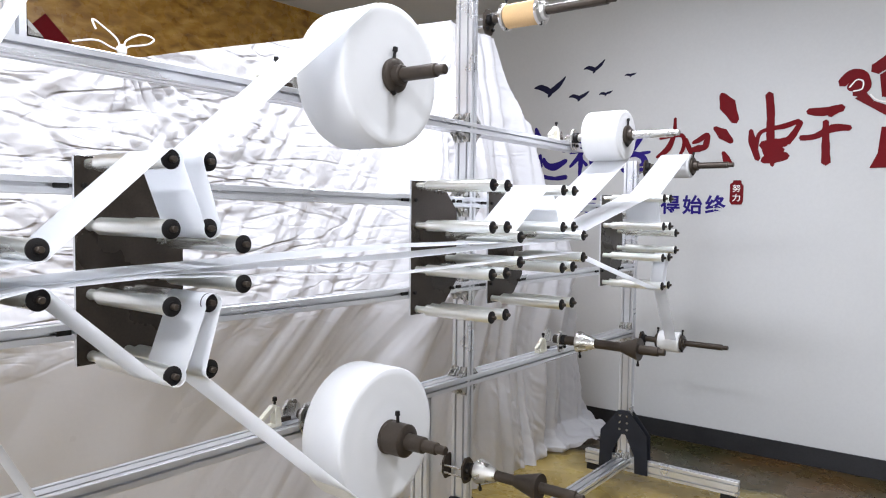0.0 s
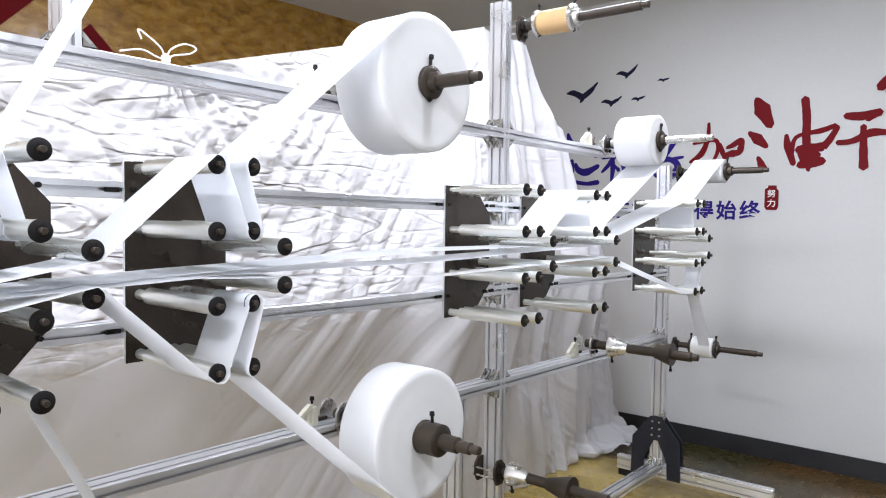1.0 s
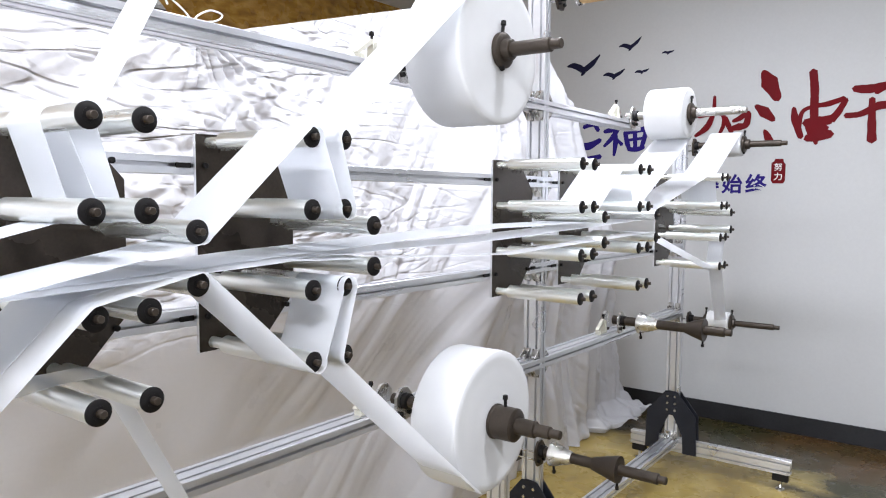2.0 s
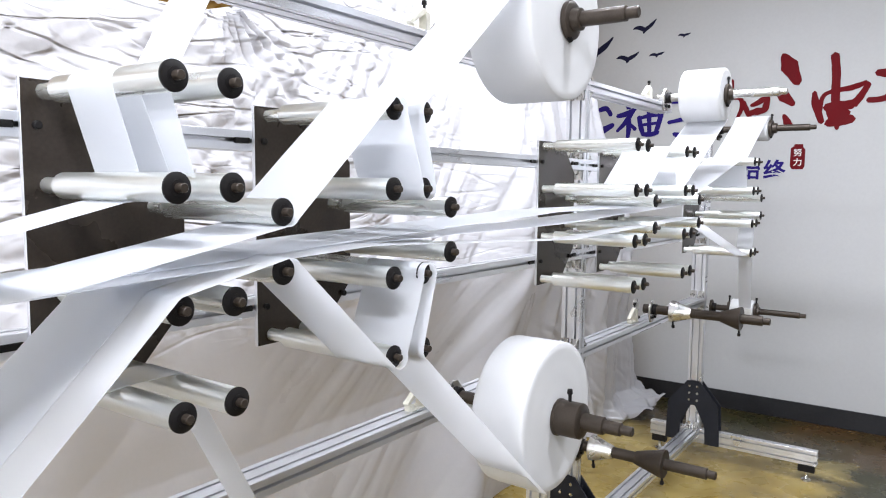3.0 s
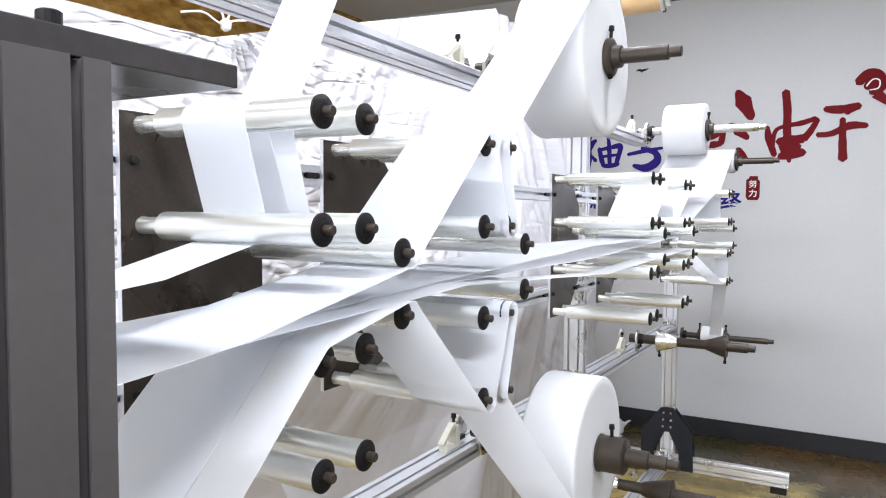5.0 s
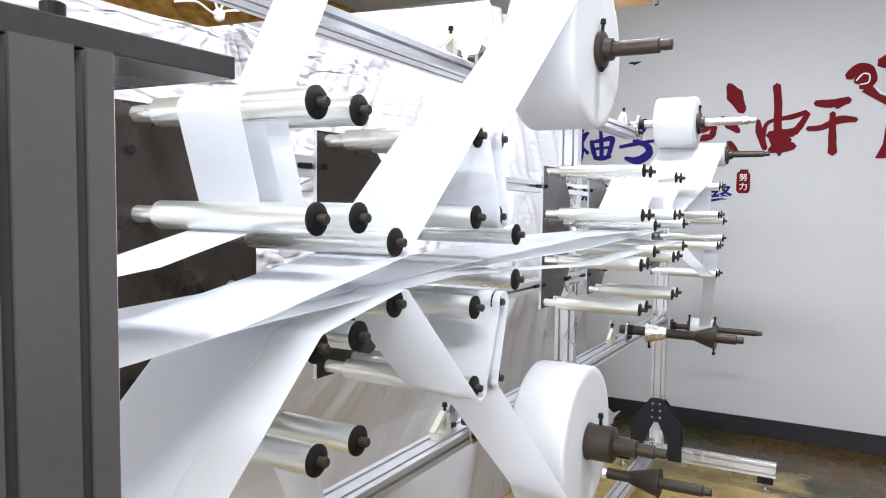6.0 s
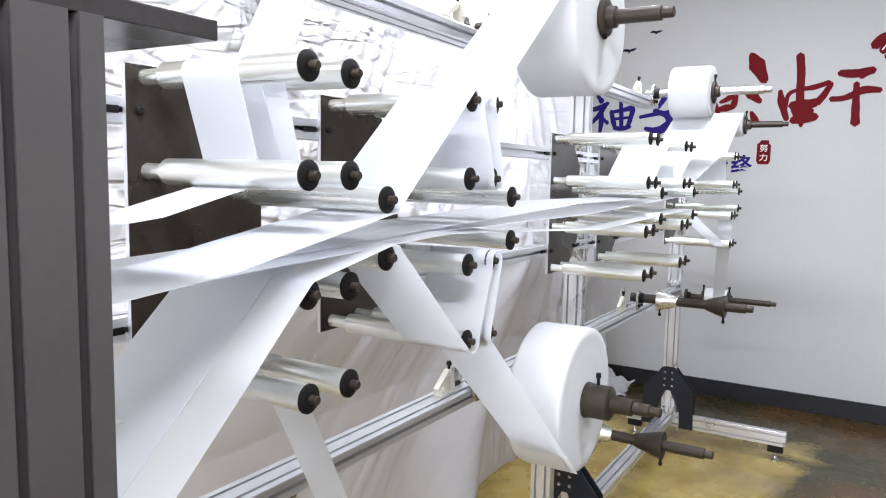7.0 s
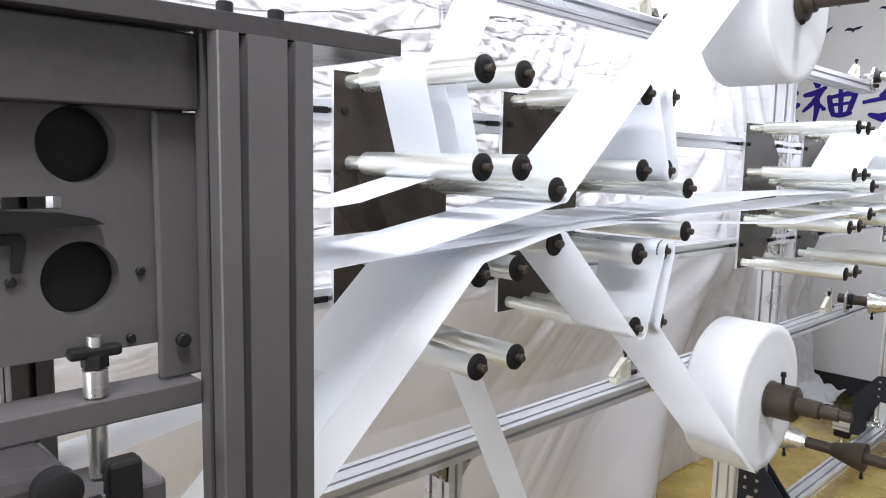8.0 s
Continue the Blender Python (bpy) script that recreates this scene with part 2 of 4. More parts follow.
def section(w, h):
    """Outline of a slotted aluminium profile of w by h, with 8 mm slots 40 mm apart."""
    def side(length):
        n = max(1, round(length / 0.04))
        pts = []
        for i in range(n):
            c = -length / 2 + length * (i + 0.5) / n
            pts += [(c - 0.0042, 0), (c - 0.0042, 0.0028), (c - 0.0095, 0.0045), (c - 0.004, 0.0145), (c + 0.004, 0.0145),
                    (c + 0.0095, 0.0045), (c + 0.0042, 0.0028), (c + 0.0042, 0)]
        return pts
    e = 0.0015
    out = [(-w / 2 + e, -h / 2)] + [(a, -h / 2 + d) for a, d in side(w)] + [(w / 2 - e, -h / 2), (w / 2, -h / 2 + e)]
    out += [(w / 2 - d, a) for a, d in side(h)] + [(w / 2, h / 2 - e), (w / 2 - e, h / 2)]
    out += [(-a, h / 2 - d) for a, d in side(w)] + [(-w / 2 + e, h / 2), (-w / 2, h / 2 - e)]
    out += [(-w / 2 + d, -a) for a, d in side(h)] + [(-w / 2, -h / 2 + e)]
    return out


def profile_bar(a, b, w, h, side=(1, 0, 0)):
    """A slotted bar from a to b; w is measured along side."""
    a, b = Vector(a), Vector(b)
    d = (b - a).normalized()
    u = Vector(side)
    u = (u - d * u.dot(d)).normalized()
    v = d.cross(u)
    bm = bmesh.new()
    ends = [[bm.verts.new(p + u * x + v * y) for x, y in section(w, h)] for p in (a, b)]
    n = len(ends[0])
    for i in range(n):
        j = (i + 1) % n
        bm.faces.new((ends[0][i], ends[0][j], ends[1][j], ends[1][i]))
    bm.faces.new(ends[0][::-1])
    bm.faces.new(ends[1])
    bmesh.ops.recalc_face_normals(bm, faces=bm.faces)
    return bm


def slab(outline, axis, lo, hi, bevel=0.0):
    """A plate cut to an outline of pairs, lo to hi along axis ('x': pairs are y, z; 'y': x, z; 'z': x, y)."""
    bm = bmesh.new()
    place = {"x": lambda s, p: (s, p[0], p[1]), "y": lambda s, p: (p[0], s, p[1]), "z": lambda s, p: (p[0], p[1], s)}[axis]
    rows = [[bm.verts.new(place(s, p)) for p in outline] for s in (lo, hi)]
    n = len(outline)
    for i in range(n):
        bm.faces.new((rows[0][i], rows[0][(i + 1) % n], rows[1][(i + 1) % n], rows[1][i]))
    bm.faces.new(rows[0][::-1])
    bm.faces.new(rows[1])
    bmesh.ops.recalc_face_normals(bm, faces=bm.faces)
    if bevel:
        bmesh.ops.bevel(bm, geom=list(bm.edges), offset=bevel, segments=1, affect="EDGES")
    return bm


def cord(points, radius, closed=False, steps=8):
    """A round cord through points, smoothed."""
    pts = [Vector(p) for p in points]
    fine = []
    for i in range(len(pts) - 1):
        p0, p1, p2, p3 = pts[max(0, i - 1)], pts[i], pts[i + 1], pts[min(len(pts) - 1, i + 2)]
        for k in range(6):
            t = k / 6
            fine.append(0.5 * (2 * p1 + (p2 - p0) * t + (2 * p0 - 5 * p1 + 4 * p2 - p3) * t * t + (3 * p1 - p0 - 3 * p2 + p3) * t ** 3))
    fine.append(pts[-1])
    bm = bmesh.new()
    rings = []
    for i, p in enumerate(fine):
        d = (fine[min(i + 1, len(fine) - 1)] - fine[max(i - 1, 0)]).normalized()
        u = d.orthogonal().normalized()
        if rings:
            u = (last - d * last.dot(d)).normalized()
        last = u
        v = d.cross(u)
        rings.append([bm.verts.new(p + radius * (u * math.cos(2 * math.pi * k / steps) + v * math.sin(2 * math.pi * k / steps))) for k in range(steps)])
    for p, q in zip(rings, rings[1:]):
        for k in range(steps):
            bm.faces.new((p[k], p[(k + 1) % steps], q[(k + 1) % steps], q[k]))
    bm.faces.new(rings[0][::-1])
    bm.faces.new(rings[-1])
    bmesh.ops.recalc_face_normals(bm, faces=bm.faces)
    return bm


def sink(y):
    """The rack's rails fall by a hair towards the lettered wall."""
    return -0.0105 * (y - 0.76)


# ---- setting ----
T = 0.12
solo("floor", cube((BACK_X - T, NEAR_Y - T, -0.1), (FRONT_X + T, WALL_Y + T, 0)), M_FLOOR, "worn yellowish brown glossy workshop floor", "floor", kind="structure")
solo("ceiling", cube((BACK_X - T, NEAR_Y - T, CEILING), (FRONT_X + T, WALL_Y + T, CEILING + 0.1)), M_CEIL, "plain pale grey painted ceiling", "ceiling", kind="structure")
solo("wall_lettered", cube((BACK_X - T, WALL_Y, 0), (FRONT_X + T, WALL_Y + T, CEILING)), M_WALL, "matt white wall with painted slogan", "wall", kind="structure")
solo("wall_back", cube((BACK_X - T, NEAR_Y, 0), (BACK_X, WALL_Y, CEILING)), M_BACK, "varnished golden brown panelled wall behind the sheet", "wall", kind="structure")
solo("wall_front", cube((FRONT_X, NEAR_Y, 0), (FRONT_X + T, WALL_Y, CEILING)), M_PLAIN, "plain white wall", "wall", kind="structure")
bm = bmesh.new()
for lo, hi in (((BACK_X - T, 0), (WIN[0], CEILING)), ((WIN[1], 0), (FRONT_X + T, CEILING)), ((WIN[0], 0), (WIN[1], WIN[2])), ((WIN[0], WIN[3]), (WIN[1], CEILING))):
    box(bm, (lo[0], NEAR_Y - T, lo[1]), (hi[0], NEAR_Y, hi[1]))
solo("wall_near", bm, M_PLAIN, "plain white wall with a wide window", "wall", kind="structure")
win = thing("window_1", "wide window with white frame", "window", (WIN[0], NEAR_Y - 0.1, WIN[2]), kind="structure")
bm = bmesh.new()
for x in (WIN[0] + 0.02, (WIN[0] + WIN[1]) / 2, WIN[1] - 0.02):
    box(bm, (x - 0.02, NEAR_Y - 0.1, WIN[2]), (x + 0.02, NEAR_Y - 0.06, WIN[3]))
part("window_frame", bm, M_PLAIN, win)
sky = bpy.data.materials.new("overcast_sky_glow")
sky.use_nodes = True
sky.node_tree.nodes["Principled BSDF"].inputs["Emission Color"].default_value = (0.9, 0.94, 1.0, 1)
sky.node_tree.nodes["Principled BSDF"].inputs["Emission Strength"].default_value = 3.0
solo("backdrop", cube((WIN[0] - 0.5, NEAR_Y - 0.62, WIN[2] - 0.5), (WIN[1] + 0.5, NEAR_Y - 0.6, WIN[3] + 0.5)), sky, "bright overcast sky outside the window", "backdrop", kind="structure")
solo("baseboard", cube((BACK_X + 0.01, WALL_Y - 0.014, 0), (FRONT_X - 0.01, WALL_Y - 0.0005, 0.122), 0.002), M_SKIRT, "black skirting along the white wall", "baseboard", kind="structure")

for x, y, sx, sy, watts in LAMPS:
    lamp = thing("ceiling_lamp", "flat white ceiling tube lamp", "lamp", (x, y, CEILING), group="ceiling lamps")
    part("housing", cube((x - sx / 2 - 0.02, y - sy / 2 - 0.02, CEILING - 0.05), (x + sx / 2 + 0.02, y + sy / 2 + 0.02, CEILING), 0.004), M_PLAIN, lamp)
    part("diffuser", cube((x - sx / 2, y - sy / 2, CEILING - 0.06), (x + sx / 2, y + sy / 2, CEILING - 0.051)), M_LAMP, lamp)

# ---- the rack's frame ----
FX0, FX1 = -1.677, -1.597          # back and front of the frame
FXC = (FX0 + FX1) / 2
rack = thing("unwinding_rack", "long slotted aluminium unwinding rack with black gussets", "rack", (FXC, 2.3, 0))


def beam(name, y0, y1, top, w=0.08, h=0.04, x=FXC):
    part(name, profile_bar((x, y0, top - h / 2 + sink(y0)), (x, y1, top - h / 2 + sink(y1)), w, h), M_ALU, rack)


def post(y, z0, z1, w=0.08):
    part("post", profile_bar((FXC + 0.001, y, z0), (FXC + 0.001, y, z1), w - 0.003, 0.04), M_ALU, rack)


UP, LOW, RAIL_U, RAIL_L = 1.952, 0.957, 1.662, 1.335
beam("beam", -0.9, 3.26, UP)
beam("beam", -0.9, 3.938, LOW)
beam("rail", -0.9, 3.938, RAIL_U, 0.04, 0.04, FX1 - 0.02)
beam("rail", -0.9, 3.938, RAIL_L, 0.04, 0.04, FX1 - 0.02)
POST_C, POST_D, POST_B, POST_A = 2.318, 3.96, 0.65, -0.75
post(POST_C, 0.17, 2.43)
post(POST_D, 0.17, 1.885)
post(POST_B, UP - 0.002, 2.62)
post(POST_B, 0.17, LOW - 0.038)
post(2.06, 0.17, LOW - 0.055)
post(POST_A, 0.17, 2.62)


def corner(y, z, sy, sz):
    """A cast corner bracket between a post and a beam."""
    for dx in (-0.02, 0.02):
        bm = bmesh.new()
        x = FXC + dx
        for s in (-0.013, 0.011):
            v = [bm.verts.new((x + s + o, y + sy * a, z + sz * b)) for o in (0, 0.003) for a, b in ((0, 0), (0.036, 0), (0.036, 0.004), (0.004, 0.036), (0, 0.036))]
            bm.faces.new(v[:5])
            bm.faces.new(v[5:][::-1])
            for i in range(5):
                bm.faces.new((v[i], v[(i + 1) % 5], v[5 + (i + 1) % 5], v[5 + i]))
        for lo, hi in (((x - 0.013, 0, 0), (x + 0.014, 0.036, 0.004)), ((x - 0.013, 0, 0), (x + 0.014, 0.004, 0.036))):
            box(bm, (lo[0], y + sy * lo[1], z + sz * lo[2]), (hi[0], y + sy * hi[1], z + sz * hi[2]))
        box(bm, (x - 0.005, y + sy * 0.018, z + sz * 0.004), (x + 0.005, y + sy * 0.028, z + sz * 0.012))
        bmesh.ops.recalc_face_normals(bm, faces=bm.faces)
        part("corner_bracket", bm, M_BRIGHT, rack)


for y in (POST_C, POST_D):
    for top, h in ((UP, 0.04), (LOW, 0.04), (RAIL_U, 0.04), (RAIL_L, 0.04)):
        if y == POST_D and top == UP:
            continue
        for sy in (-1, 1):
            if y == POST_D and sy > 0:
                continue
            corner(y + sy * 0.02, top + sink(y), sy, 1)
            corner(y + sy * 0.02, top - h + sink(y), sy, -1)
for sy in (-1, 1):
    corner(POST_B + sy * 0.02, UP + sink(POST_B), sy, 1)
    corner(POST_B + sy * 0.02, LOW - 0.04 + sink(POST_B), sy, -1)
    corner(POST_C + sy * 0.02, 0.17, sy, 1)
corner(POST_D - 0.02, 0.17, -1, 1)

# floor bars, feet and the black gussets at the bottom of the posts
part("floor_bar", profile_bar((FXC, -0.7, 0.15), (FXC, 3.94, 0.15), 0.08, 0.04), M_ALU, rack)
for y in (POST_A, POST_C - 0.004, POST_D + 0.005):
    part("foot_bar", profile_bar((-1.88, y, 0.129), (-0.995, y, 0.129), 0.04, 0.08, (0, 1, 0)), M_ALU, rack)
    for x in (-1.83, -1.045):
        foot = part("levelling_foot", turned([(0, 0.024), (0.008, 0.024), (0.014, 0.012), (0.03, 0.008), (0.09, 0.008)], (x, y, 0), "Z", 20), M_BRIGHT, rack)
        part("foot_block", cube((x - 0.04, y - 0.02, 0.05), (x + 0.04, y + 0.02, 0.088), 0.003), M_BLACK, foot)


def gusset(y, x_face, thick=0.006):
    """Black plate that braces a post against its foot bar, with bolt heads."""
    c = FXC
    half = [(0.01, 0.447), (0.036, 0.443), (0.058, 0.415), (0.142, 0.31), (0.15, 0.09), (0.072, 0.09), (0.068, 0.19), (0.012, 0.305)]
    outline = [(c + a, z) for a, z in half] + [(c - a, z) for a, z in half[::-1]]
    g = part("gusset", slab(outline, "y", y, y + thick, 0.001), M_GUSSET, rack)
    for dx in (-0.022, 0.022):
        for z in (0.335, 0.375, 0.415):
            part("bolt", turned([(-0.006, 0.006), (0, 0.007)], (c + dx, y, z), "Y", 10), M_BRIGHT, g)


for y in (POST_C, POST_D):
    gusset(y - 0.0275, 0)
    gusset(y + 0.0215, 0)

# ---- roller stations and their slot nuts ----
PX, TIPX = -1.59, -1.27            # plate front, roller ends
Z1, Z2, Z3, Z4, Z5, Z6 = 1.692, 1.553, 1.397, 1.256, 1.517, 1.43
Y1, Y2, Y3 = 0.036, 0.123, 0.212
STATIONS = [0.325, 0.758, 1.930, 2.417, 3.472]


def roller(parent, y, z):
    tube = part("roller", turned([(TIPX - 0.275, 0.0165), (TIPX - 0.272, 0.0195), (TIPX - 0.005, 0.0195), (TIPX - 0.004, 0.0185)], (0, y, z), "X", 36), M_TUBE, parent, "polished aluminium roller", 40)
    part("shaft", turned([(PX, 0.0125), (PX + 0.004, 0.0125), (PX + 0.006, 0.012), (TIPX - 0.275, 0.012)], (0, y, z), "X", 24), M_TUBE, tube, smooth=40)
    part("end_cap", turned([(TIPX - 0.004, 0.0205), (TIPX - 0.001, 0.0205), (TIPX, 0.0185), (TIPX + 0.001, 0.011), (TIPX + 0.002, 0.011)], (0, y, z), "X", 32), M_BLACK, tube, "black end cap", 40)
    part("bolt", turned([(TIPX + 0.002, 0.0065), (TIPX + 0.013, 0.0065), (TIPX + 0.014, 0.0055)], (0, y, z), "X", 14), M_STEEL, tube, smooth=40)


def station(y0):
    s = thing("roller_station", "blackened steel plate carrying ten polished aluminium guide rollers", "roller station", (PX, y0, 1.47), group="roller stations along the rack")
    edge = [(0, 1.236), (0.175, 1.236), (0.272, 1.34), (0.272, 1.606), (0.175, 1.71), (0, 1.71)]
    plate = part("back_plate", slab([(y0 + a, z) for a, z in edge], "x", PX - 0.008, PX, 0.0008), M_PLATE, s, "blackened steel back plate")
    plate.data.materials.append(M_ALU)
    for f in plate.data.polygons:
        f.material_index = 0 if abs(f.normal.x) > 0.9 else 1
    for z in (1.642, 1.315):
        for a in (0.022, 0.245):
            part("bolt", turned([(PX, 0.0065), (PX + 0.007, 0.0065), (PX + 0.008, 0.005)], (0, y0 + a, z), "X", 12), M_BLACK, plate)
    for a, z in ((Y1, Z1), (Y1, Z2), (Y1, Z3), (Y1, Z4), (Y2, Z1), (Y2, Z2), (Y2, Z3), (Y2, Z4), (Y3, Z5), (Y3, Z6)):
        roller(s, y0 + a, z)
    return s


first = station(STATIONS[0])
for y0 in STATIONS:
    for z in (RAIL_U - 0.02, RAIL_L - 0.02):
        for a, b_ in ((-0.042, -0.008), (0.282, 0.31))[:1 if y0 < 1 else 2]:
            part("slot_nut", cube((FX1 - 0.004, y0 + a, z - 0.0055 + sink(y0)), (FX1 + 0.004, y0 + b_, z + 0.0055 + sink(y0)), 0.001), M_BLACK, rack)
first.location.z += sink(STATIONS[0])
for y0 in STATIONS[1:]:
    copy_thing(first, pose(PX, y0, 1.47 + sink(y0)))


# ---- spindles and rolls ----
def clamp(parent, y, z, on="beam"):
    """The bracket that holds a spindle to its beam or post: cheeks in front and behind, and a toggle clamp."""
    hexa = [(y - 0.036, z - 0.03), (y - 0.02, z - 0.058), (y + 0.018, z - 0.058), (y + 0.036, z - 0.03), (y + 0.036, z + 0.016), (y + 0.014, z + 0.04), (y - 0.016, z + 0.04), (y - 0.036, z + 0.014)]
    dark = M_STEEL if on == "post" else M_BRIGHT
    br = part("bracket", slab(hexa, "x", FX1 + 0.002, FX1 + 0.012, 0.001), dark, parent, "steel bracket cheek")
    for dy, dz in ((-0.02, -0.036), (0.018, -0.036)):
        part("bolt", turned([(FX1 + 0.012, 0.0075), (FX1 + 0.02, 0.0075), (FX1 + 0.021, 0.006)], (0, y + dy, z + dz), "X", 12), M_BLACK, br)
    if on == "beam":
        hexb = [(y - 0.034, z - 0.02), (y + 0.034, z - 0.02), (y + 0.034, z + 0.016), (y + 0.014, z + 0.038), (y - 0.014, z + 0.038), (y - 0.034, z + 0.014)]
        part("rear_cheek", slab(hexb, "x", FX0 + 0.004, FX0 + 0.014, 0.001), M_BRIGHT, parent)
        yc, zb, xa, xb = y - 0.1, (UP if z > 1.5 else LOW) + sink(y) + 0.001, FX1 - 0.055, FX1 - 0.03
        base = part("clamp_base", slab([(yc - 0.046, zb), (yc + 0.03, zb), (yc + 0.028, zb + 0.012), (yc + 0.022, zb + 0.058), (yc + 0.006, zb + 0.058), (yc + 0.004, zb + 0.010), (yc - 0.028, zb + 0.009), (yc - 0.032, zb + 0.02), (yc - 0.046, zb + 0.02)], "x", xa, xb, 0.0015), M_CREAM, parent, "cream cast toggle clamp")
        part("clamp_arm", slab([(yc - 0.058, zb + 0.024), (yc - 0.050, zb + 0.018), (yc + 0.014, zb + 0.056), (yc + 0.012, zb + 0.066), (yc, zb + 0.066)], "x", xa + 0.004, xb - 0.004, 0.001), M_CREAM, base)
        part("clamp_screw", turned([(zb + 0.06, 0.004), (zb + 0.076, 0.004), (zb + 0.077, 0.0075), (zb + 0.088, 0.0065)], ((xa + xb) / 2, yc + 0.012, 0), "Z", 12), M_BLACK, base)
        part("link", cube((xa + 0.006, yc + 0.03, zb + 0.008), (xb - 0.006, y - 0.03, zb + 0.02), 0.002), M_STEEL, base)
    else:
        part("rear_cheek", slab(hexa, "x", FX0 - 0.012, FX0 - 0.003, 0.001), M_STEEL, parent)
        for dz in (0.0, -0.03):
            part("tie_bolt", turned([(FX0 - 0.02, 0.006), (FX0 - 0.012, 0.006), (FX0 - 0.011, 0.004), (FX1 + 0.004, 0.004)], (0, y - 0.029, z + dz), "X", 12), M_BRIGHT, parent)


def wing(parent, x, y, z, a):
    """A thumb screw standing out of a collar at the angle a."""
    c, s = math.cos(a), math.sin(a)
    bm = turned([(0, 0.0045), (0.024, 0.0045), (0.025, 0.0075), (0.036, 0.0065)], (0, 0, 0), "Z", 10)
    bmesh.ops.transform(bm, matrix=Matrix.Translation((x, y + 0.04 * c, z + 0.04 * s)) @ Matrix.Rotation(math.pi / 2 - a, 4, "X"), verts=bm.verts)
    part("thumb_screw", bm, M_BLACK, parent)


def spindle(y, z, collars, label, tip=-1.095, shaft_r=0.0125, on="beam", mat=None, clamped=True, collar_mat=None):
    """A shaft along x with collars; collars: (x, radius, length, shape)."""
    sp = thing("unwind_spindle", label, "spindle", (FX1, y, z), group="unwind spindles")
    if clamped:
        clamp(sp, y, z, on)
    part("bearing", turned([(FX1 + 0.012, 0.024), (FX1 + 0.03, 0.024), (FX1 + 0.034, 0.018)], (0, y, z), "X", 24), M_BLACK, sp, smooth=40)
    part("shaft", turned([(FX1 - 0.03 if on == "beam" else FX1, shaft_r), (tip - 0.03, shaft_r), (tip - 0.028, shaft_r * 0.72), (tip - 0.002, shaft_r * 0.72), (tip, shaft_r * 0.6)], (0, y, z), "X", 24), mat or M_STEEL, sp, smooth=40)
    for x, r, length, shape in collars:
        if shape == "flange":
            c = part("collar", turned([(x, r), (x + 0.012, r), (x + 0.014, r * 0.94), (x + 0.015, r * 0.62), (x + length, r * 0.58), (x + length + 0.002, r * 0.5)], (0, y, z), "X", 32), collar_mat or M_STEEL, sp, "steel locking collar", 40)
            for k, a in enumerate((1.75, 3.85, 5.9)):
                wing(c, x + 0.008, y, z, a)
        elif shape == "drum":
            c = part("collar", turned([(x, r * 1.05), (x + 0.006, r * 1.05), (x + 0.008, r), (x + length - 0.004, r), (x + length, r * 0.9), (x + length + 0.001, 0.0225), (x + length + 0.055, 0.022), (x + length + 0.058, 0.017)], (0, y, z), "X", 36), M_STEEL, sp, "dark steel locking drum", 40)
            wing(c, x + 0.03, y, z, 1.5)
        elif shape == "cone_out":
            c = part("cone", turned([(x, r), (x + 0.008, r), (x + length, r * 0.5), (x + length + 0.004, r * 0.48)], (0, y, z), "X", 28), M_BRIGHT, sp, "bright steel centring cone", 40)
            wing(c, x + 0.01, y, z, -1.8)
        else:
            c = part("cone", turned([(x, r * 0.48), (x + 0.004, r * 0.5), (x + length - 0.008, r), (x + length, r)], (0, y, z), "X", 28), M_STEEL, sp, "dark steel centring cone", 40)
            wing(c, x + length - 0.008, y, z, -1.6)
    return sp


def fabric_roll(y, z, x0, x1, r, label, core=0.03):
    """A wound roll of fabric: slightly uneven winding on the rim and rings on the faces."""
    prof = [(x0, core + 0.001), (x0, r - 0.004), (x0 + 0.003, r - 0.001)]
    n = 14
    for i in range(1, n):
        prof.append((x0 + (x1 - x0) * i / n, r + 0.0006 * math.sin(i * 2.3)))
    prof += [(x1 - 0.003, r - 0.001), (x1, r - 0.004)]
    k = 9
    for i in range(1, k):
        prof.append((x1 + 0.0007 * math.sin(i * 1.9), r - 0.004 - (r - 0.004 - core) * i / k))
    prof.append((x1, core + 0.001))
    roll = thing("fabric_roll", label, "fabric roll", (x0, y, z), group="rolls of white fabric")
    part("wound_fabric", turned(prof, (0, y, z), "X", 96), M_ROLL, roll, smooth=50)
    part("core_tube", turned([(x0 - 0.002, core), (x1 + 0.002, core)], (0, y, z), "X", 32), M_CARD, roll, "cardboard core", 40)
    return roll


U = (1.46, 1.955)
L = (1.452, 0.972)
spindle(*U, [(-1.268, 0.046, 0.034, "flange")], "dark steel unwind spindle clamped on the upper beam", -1.092, 0.0185)
fabric_roll(*U, -1.442, -1.27, 0.19, "large white nonwoven fabric roll on the upper spindle")
spindle(*L, [(-1.268, 0.045, 0.068, "drum")], "dark steel unwind spindle clamped on the lower beam", -1.072, 0.0165)
fabric_roll(*L, -1.412, -1.27, 0.19, "large white nonwoven fabric roll on the lower spindle")
S3, S4, S5, S6, ST, SF = (3.15, 1.945), (4.06, 1.854), (4.06, 0.857), (3.06, 0.985), (2.40, 2.345), (2.29, 0.578)
spindle(*S3, [(-1.325, 0.044, 0.03, "flange")], "bright steel unwind spindle at the upper beam's end", -1.08, 0.018, mat=M_BRIGHT)
fabric_roll(*S3, -1.50, -1.327, 0.114, "half-used white nonwoven fabric roll on a bright spindle")
spindle(*S4, [(-1.325, 0.046, 0.035, "flange")], "steel unwind spindle on the rack's end post", -1.1, 0.0175, on="post")
fabric_roll(*S4, -1.50, -1.327, 0.066, "nearly empty white fabric roll on the end post", 0.036)
